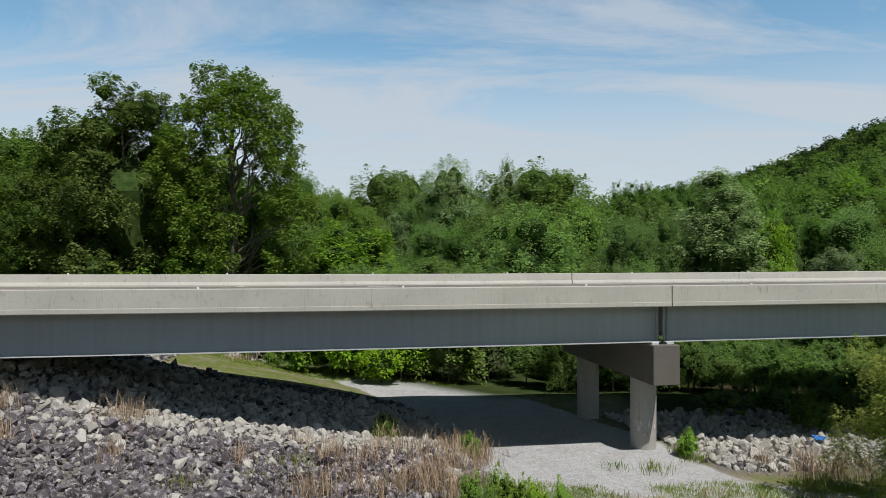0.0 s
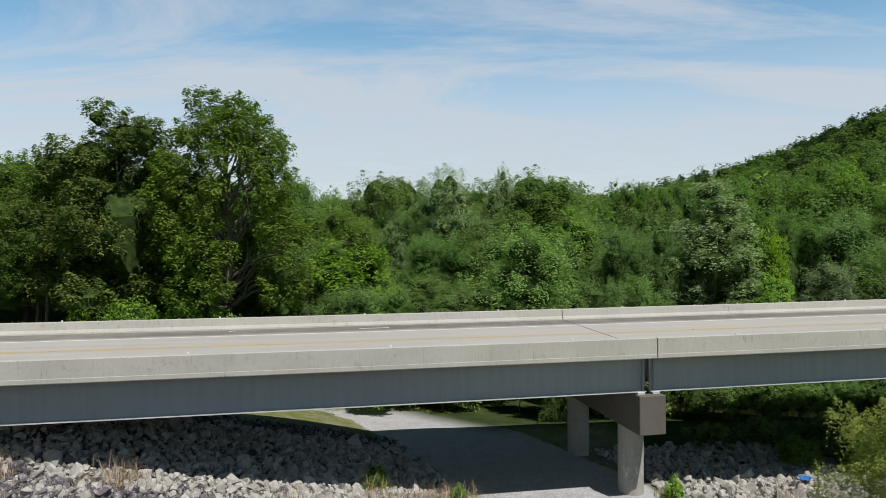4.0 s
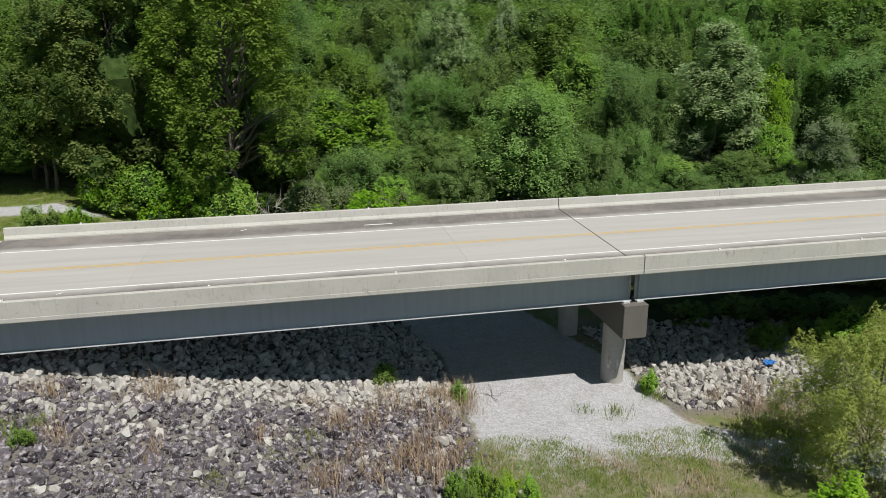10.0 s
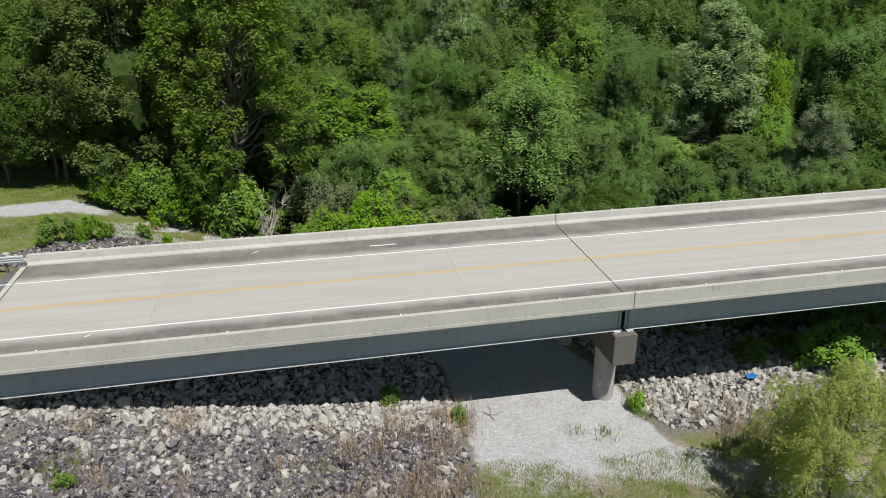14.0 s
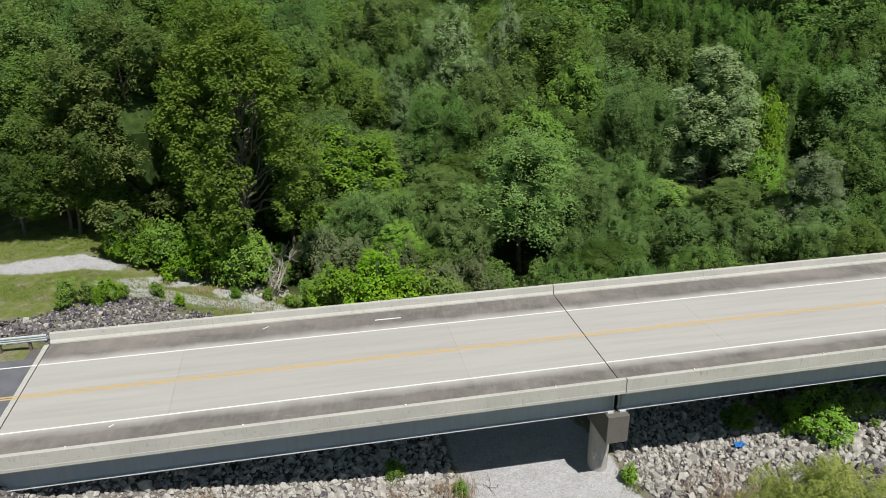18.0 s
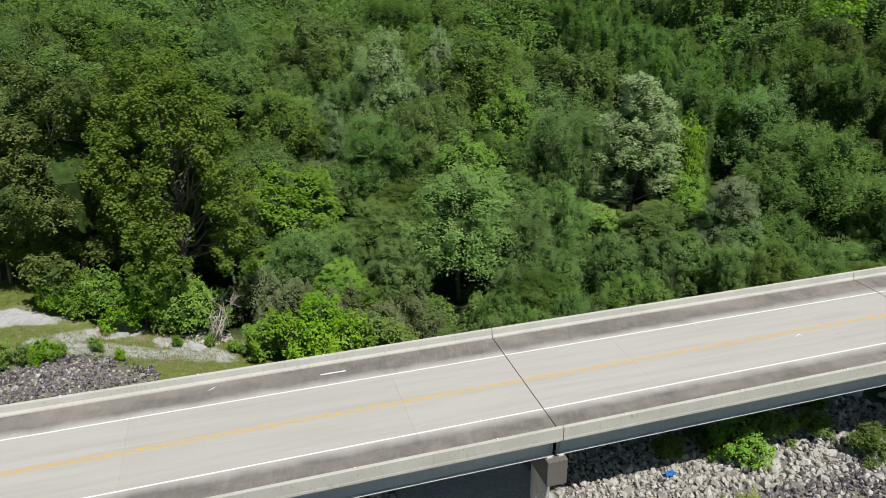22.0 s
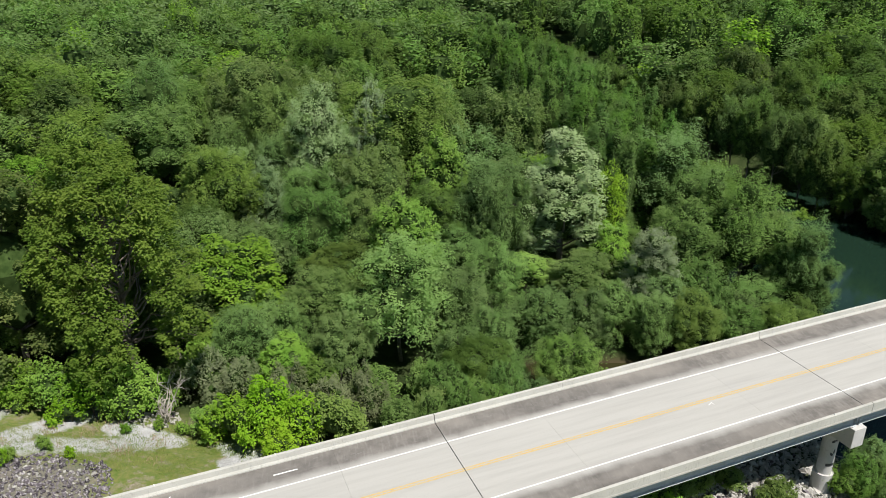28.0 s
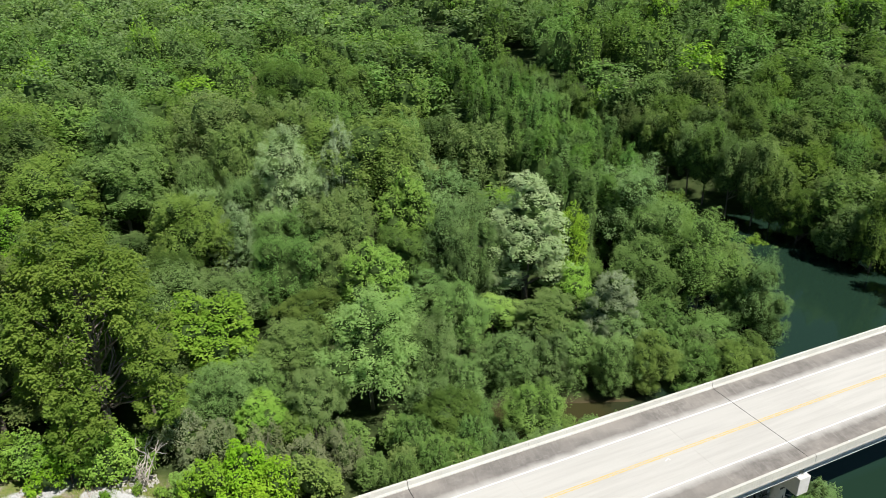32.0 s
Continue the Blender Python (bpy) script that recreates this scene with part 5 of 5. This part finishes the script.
def put_tufts(meshes, spots, name, label, group, rng):
    for i, (x, y, k) in enumerate(spots):
        ob = new(name, meshes[i % len(meshes)])
        ob.matrix_basis = Matrix.Translation((x, y, float(gz(x, y)) + 0.05)) @ Matrix.Rotation(rng.uniform(0, 6.28), 4, "Z") @ Matrix.Scale(k, 4)
        tagged(ob, label, "grass tuft", group, "stuff")


rs = np.random.default_rng(41)
MORE_STRAW = [(-7.5 + 8.5 * rs.uniform(), 27.5 + 6 * rs.uniform()) for i in range(11)] + [(-0.5 + 2.5 * rs.uniform(), 35.0 + 2 * rs.uniform()) for i in range(4)] + [(16 + 4.5 * rs.uniform(), 34.6 + 3.4 * rs.uniform()) for i in range(3)]
STRAWS = [(-13.5, 31.5), (-14.2, 30.8), (0.8, 34.6), (1.6, 34.0), (2.2, 34.4), (0.2, 35.2), (-1.5, 27.2), (-0.6, 26.8), (0.4, 26.4), (-2.4, 26.2), (-3.2, 27.4), (-1.0, 28.2), (0.9, 28.0), (-16.5, 26.0), (-12.4, 26.2), (19.3, 35.4), (18.6, 36.0), (19.9, 36.2), (21.3, 34.8), (21.8, 36.9), (-8.2, 28.8), (-18.5, 29.5), (1.8, 29.6), (-5.2, 26.0), (-4.4, 25.4), (17.9, 35.0), (-0.2, 31.4)]
put_tufts(straw_meshes, [(x, y, rs.uniform(0.7, 1.2)) for x, y in STRAWS + MORE_STRAW], "dry_grass", "tuft of tall dry straw-coloured grass among the stones", "dry grass tufts", rs)
WEEDS = [(-3.0, 36.2), (-2.6, 36.5), (12.9, 37.0), (13.1, 36.4), (12.7, 37.8), (1.2, 35.6), (8.4, 34.8), (10.3, 34.6), (17.5, 33.6), (18.4, 34.1), (19.4, 33.8), (-17.8, 27.2), (-18.6, 26.3), (-9.4, 25.2), (-6.3, 29.2)]
put_tufts(weed_meshes, [(x, y, rs.uniform(0.6, 1.1)) for x, y in WEEDS], "weed", "low green weed growing between stones and gravel", "weeds of the verge", rs)
for x, y, k in ((-3.0, 36.4, 0.26), (1.4, 35.3, 0.24), (12.9, 37.2, 0.27), (-17.4, 25.4, 0.2), (-32.1, 53.2, 0.5), (-30.6, 53.8, 0.42), (-29.2, 54.2, 0.45), (-28.3, 55.4, 0.3), (-23.9, 56.6, 0.25), (-26.3, 57.7, 0.3), (-20.5, 62.2, 0.25), (-17.5, 63.2, 0.28), (-15.2, 62.6, 0.3)):
    shrub.put(x, y, k * 1.3, k)

for x, y, h, w in ((1.0, 25.0, 0.42, 0.22), (1.9, 25.5, 0.5, 0.24), (2.6, 25.1, 0.55, 0.26), (3.4, 25.4, 0.48, 0.24), (4.2, 25.2, 0.5, 0.22), (3.0, 24.6, 0.42, 0.22), (1.5, 24.5, 0.4, 0.2)):
    shrub.put(x, y, h, w)

put_tufts(low_straw, [(-31 + 17 * u, 56.5 + 7 * v, 0.7 + 0.6 * w) for u, v, w in rs.uniform(size=(16, 3))] + [(2 + 20 * u, 26 + 5.5 * v, 0.7 + 0.5 * w) for u, v, w in rs.uniform(size=(20, 3))], "dry_grass", "low tuft of dry grass in the thin verge", "low dry grass tufts", rs)

# grass in one sheet of blades
GP, rg = [], np.random.default_rng(55)


def in_grass(n, x0, x1, y0, y1, keep):
    x, y = rg.uniform(x0, x1, n), rg.uniform(y0, y1, n)
    m = keep(x, y) & (wave(x, y, 0.9, 21) > -0.15)
    GP.append(np.stack([x[m], y[m]], 1))


in_grass(5200, 1, 26, 22.5, 34.0, lambda x, y: wave(x, y, 0.55, 77) > np.interp(y, [28, 31, 34], [-1.2, -0.1, 0.9]))
in_grass(420, 16.5, 22.5, 32.5, 35.2, lambda x, y: x > 0)
in_grass(7500, -48, -8, 54, 72, lambda x, y: np.hypot((x + 38) / 2.2, y - 62.6 - 0.2 * (x + 38)) > 2.4)
in_grass(1500, -12, 4, 54, 60, lambda x, y: y > 56.5 - 0.2 * x)
in_grass(1200, -30, -2, 22, 31, lambda x, y: wave(x, y, 0.6, 33) > 0.55)
GPT = np.concatenate(GP)
k = len(GPT)
nb = 14
bx = np.repeat(GPT, nb, 0) + rg.normal(size=(k * nb, 2)) * 0.2
bz = gz(bx[:, 0], bx[:, 1])
base = np.concatenate([bx, bz[:, None]], 1)
az = rg.uniform(0, 6.28, k * nb)
dd = np.stack([np.cos(az), np.sin(az), np.zeros(k * nb)], 1)
hh = rg.uniform(0.06, 0.22, k * nb)[:, None]
sd = np.stack([-np.sin(az), np.cos(az), np.zeros(k * nb)], 1) * 0.014
tipp = base + dd * hh * rg.uniform(0.2, 0.8, (k * nb, 1)) + np.array([0, 0, 1.0]) * hh
v = np.stack([base - sd, base + sd, tipp], 1).reshape(-1, 3)
tagged(new("grass", np_mesh("grass", v, [np.arange(len(v)).reshape(-1, 3)], [GRASSBLADE])), "patchy yellow-green rough grass beside the gravel", "grass", kind="stuff")

# ---- stones ----


def stone_shapes(count, seed):
    r = random.Random(seed)
    out = []
    for i in range(count):
        bm = bmesh.new()
        sx, sy, sz = r.uniform(0.8, 1.25), r.uniform(0.65, 1.0), r.uniform(0.5, 0.8)
        for q in range(15):
            d = Vector((r.gauss(0, 1), r.gauss(0, 1), r.gauss(0, 1))).normalized() * r.uniform(0.82, 1.0)
            # squared-off, broken faces
            d = Vector([max(-0.68, min(0.68, c)) for c in d])
            bm.verts.new((d.x * sx * 0.72, d.y * sy * 0.72, d.z * sz * 0.72))
        res = bmesh.ops.convex_hull(bm, input=bm.verts)
        bmesh.ops.delete(bm, geom=[e for e in res["geom_interior"] if isinstance(e, bmesh.types.BMVert)], context="VERTS")
        bmesh.ops.triangulate(bm, faces=bm.faces)
        bmesh.ops.recalc_face_normals(bm, faces=bm.faces)
        bm.verts.index_update()
        out.append((np.array([v.co[:] for v in bm.verts]), np.array([[v.index for v in f.verts] for f in bm.faces])))
        bm.free()
    return out


SHAPES = stone_shapes(14, 9)
SHAPE_MESH = {m: [np_mesh("stone", v, [f], [mt]) for v, f in SHAPES] for m, mt in (("pale", ROCK_PALE), ("dark", ROCK_DARK))}
rk = np.random.default_rng(66)


def rot_many(n):
    q = unit(rk.normal(size=(n, 4)))
    w, x, y, z = q.T
    return np.stack([np.stack([1 - 2 * (y * y + z * z), 2 * (x * y - z * w), 2 * (x * z + y * w)], -1), np.stack([2 * (x * y + z * w), 1 - 2 * (x * x + z * z), 2 * (y * z - x * w)], -1), np.stack([2 * (x * z - y * w), 2 * (y * z + x * w), 1 - 2 * (x * x + y * y)], -1)], 1)


def stone_bank(name, label, s0, s1, n0, n1, step, size, keep, single=None, pale_edge=-7.0, small=None):
    """Loose stones over a stretch of ground in the bridge's directions; those in the stretch 'single' are parts of their own."""
    S, N = np.meshgrid(np.arange(s0, s1, step), np.arange(n0, n1, step))
    S, N = S.ravel(), N.ravel()
    S, N = S + rk.uniform(-0.5, 0.5, len(S)) * step, N + rk.uniform(-0.5, 0.5, len(N)) * step
    x = B0[0] + S * CA - N * SA
    y = B0[1] + S * SA + N * CA
    ok = keep(x, y, S, N)
    x, y, S, N = x[ok], y[ok], S[ok], N[ok]
    sz = np.clip(size * np.exp(rk.normal(size=len(x)) * 0.36), 0.14, 1.0)
    if small:
        # small stones fill the gaps
        q = rk.integers(0, len(x), small)
        S2, N2 = S[q] + rk.normal(size=small) * step, N[q] + rk.normal(size=small) * step
        S, N = np.concatenate([S, S2]), np.concatenate([N, N2])
        x, y = B0[0] + S * CA - N * SA, B0[1] + S * SA + N * CA
        sz = np.concatenate([sz, rk.uniform(0.13, 0.26, small)])
    z = gz(x, y)
    R = rot_many(len(x))
    pale_p = np.interp(np.abs(N + 0.6 * wave(x, y, 0.5, 71)), [-pale_edge - 0.6, -pale_edge + 0.9], [0.93, 0.0]) + np.where(np.abs(N) > -pale_edge, np.clip(0.10 + 0.22 * wave(x, y, 0.8, 91), 0.02, 0.4), 0)
    pale = rk.uniform(size=len(x)) < pale_p
    kind = rk.integers(0, len(SHAPES), len(x))
    bank = empty(name, label=label, category="stones")
    V, F, I, o, made = [], [], [], 0, 0
    for i in range(len(x)):
        c = np.array([x[i], y[i], z[i] + sz[i] * 0.16])
        if single and made < 300 and single[0] < S[i] < single[1] and single[2] < N[i] < single[3]:
            ob = new("stone", SHAPE_MESH["pale" if pale[i] else "dark"][kind[i]])
            ob.parent = bank
            m = Matrix(R[i].tolist()).to_4x4()
            ob.matrix_basis = Matrix.Translation(c) @ m @ Matrix.Scale(float(sz[i]), 4)
            made += 1
            continue
        v, f = SHAPES[kind[i]]
        V.append((v * sz[i]) @ R[i].T + c)
        F.append(f + o)
        I.append(np.full(len(f), 0 if pale[i] else 1))
        o += len(v)
    me = np_mesh("rubble", np.concatenate(V), [np.concatenate(F)], [ROCK_PALE, ROCK_DARK], np.concatenate(I))
    tagged(child("rubble", me, bank, "loose broken stones"), kind="stuff")
    return bank


bare = lambda x, y: wave(x, y, 0.55, 88)
stone_bank("riprap_slope", "slope of broken riprap, pale beneath the deck, dark and weathered outside", -37, -2, -26, 8.6, 0.32, 0.335, lambda x, y, s, n: (x < road_edge(y) - 0.3 + 0.5 * wave(x, y, 0.8, 5)) & ((bare(x, y) < 1.4) | (n > -7)) & (rk.uniform(size=len(x)) < np.interp(n, [-26, -18], [0.8, 0.95])), (-18.5, -10.5, -9.0, -4.0), -6.1, small=7500)
stone_bank("riprap_apron", "apron of pale broken limestone beside the bridge pier", 1.3, 14.5, -8.6, 4.5, 0.32, 0.35, lambda x, y, s, n: (s > 1.6 + 0.3 * wave(x, y, 1.1, 4) + np.maximum(0, -n - 6) * 0.9) & (np.hypot(s, n + 3.9) > 1.0) & (n > -8.4 + 0.09 * s), (2.0, 13.0, -7.8, -3.0), -7.2, 900)
stone_bank("riprap_bank", "bank of pale broken limestone going down to the river", 14.5, 44, -9.5, 3.5, 0.42, 0.46, lambda x, y, s, n: (np.hypot(s - SPAN, np.abs(n) - 3.9) > 0.9) & (gz(x, y) > -4.3) & (bare(x, y) < 0.75), (18, 30, -8.0, -4.0), -6.6, 900)
stone_bank("stone_heap", "dark stones tumbled below the far side of the road", -46, -27, 9.0, 23, 0.33, 0.29, lambda x, y, s, n: (bare(x, y) < 0.8) & (n < np.interp(s, [-46, -42, -35, -28, -27], [16.5, 18.2, 21.3, 20, 18]) + 0.8 * wave(x, y, 0.7, 6)), None, -7.0)
stone_bank("stone_patch", "patch of pale stones at the end of the grass", -32, -18, 22, 35, 0.36, 0.36, lambda x, y, s, n: (np.minimum(np.hypot(s + 26.5, n - 31.0 + 0.5 * (s + 26.5)), np.hypot(s + 23.2, (n - 28.0) * 1.3)) < 2.4) & (rk.uniform(size=len(x)) < 0.7), None, -40.0)


# ---- marks sprayed on the columns ----


def column_mark(name, j, cn, a0, a1, z0, z1, tilt, mat, label):
    """A strip of paint that follows the round column, between two angles and two heights."""
    x, y, _ = B(j, cn)
    k = 6
    v = []
    for i in range(k + 1):
        a = radians(a0 + (a1 - a0) * i / k) + BA - math.pi / 2
        dz = tilt * (i / k - 0.5)
        for r, z in ((0.704, z0 + dz), (0.704, z1 + dz)):
            v.append((x + r * math.cos(a), y + r * math.sin(a), z))
    f = np.array([(2 * i, 2 * i + 2, 2 * i + 3, 2 * i + 1) for i in range(k)])
    return child(name, np_mesh(name, v, [f], [mat]), COLS[j, cn], label)


rm = random.Random(12)
for i in range(9):
    a = -62 + i * 11 + rm.uniform(-3, 3)
    z = 0.75 + rm.uniform(0, 0.9)
    column_mark("spray_mark", 0.0, -3.75, a, a + rm.uniform(5, 14), z, z + rm.uniform(0.05, 0.35), rm.uniform(-0.3, 0.3), CHALK, "faded pale spray paint mark")
for a, z, da, h, tl in ((-42, 3.0, 24, 0.28, 0.12), (-18, 3.15, 16, 0.2, -0.1), (-36, 1.5, 22, 0.3, -0.18), (-14, 1.75, 12, 0.5, 0.1), (-50, 0.2, 70, 0.35, 0.05)):
    column_mark("spray_mark", SPAN, -3.75, a, a + da, z, z + h, tl, SOOT, "dark spray paint mark")

# pale boulders where the slope meets the grass
boulders = empty("boulder_group", label="pale and grey boulders at the edge of the rough grass", category="stones")
for i in range(46):
    t = rk.uniform()
    x, y = -0.6 + 6.0 * t + rk.normal() * 0.5, 27.6 - 2.2 * t + rk.normal() * 0.55
    k = float(np.clip(0.34 * math.exp(rk.normal() * 0.4), 0.16, 0.75))
    ob = new("stone", SHAPE_MESH["pale" if rk.uniform() < 0.6 else "dark"][int(rk.integers(0, len(SHAPES)))])
    ob.parent = boulders
    ob.matrix_basis = Matrix.Translation((x, y, float(gz(x, y)) + 0.14 * k)) @ Matrix(rot_many(1)[0].tolist()).to_4x4() @ Matrix.Scale(k, 4)

# fallen branch on the gravel
fv, ff = bare_branches(17, 1.0, 1.5, 4, 4, 0.035)
branch = new("fallen_branch", np_mesh("fallen_branch", fv * np.array([1, 1, 0.16]) + np.array([0, 0, 0.04]), [ff], [BARK], smooth=True))
branch.location = (3.3, 36.3, float(gz(3.3, 36.3)))
tagged(branch, "dry brown fallen branch lying on the gravel", "branch")
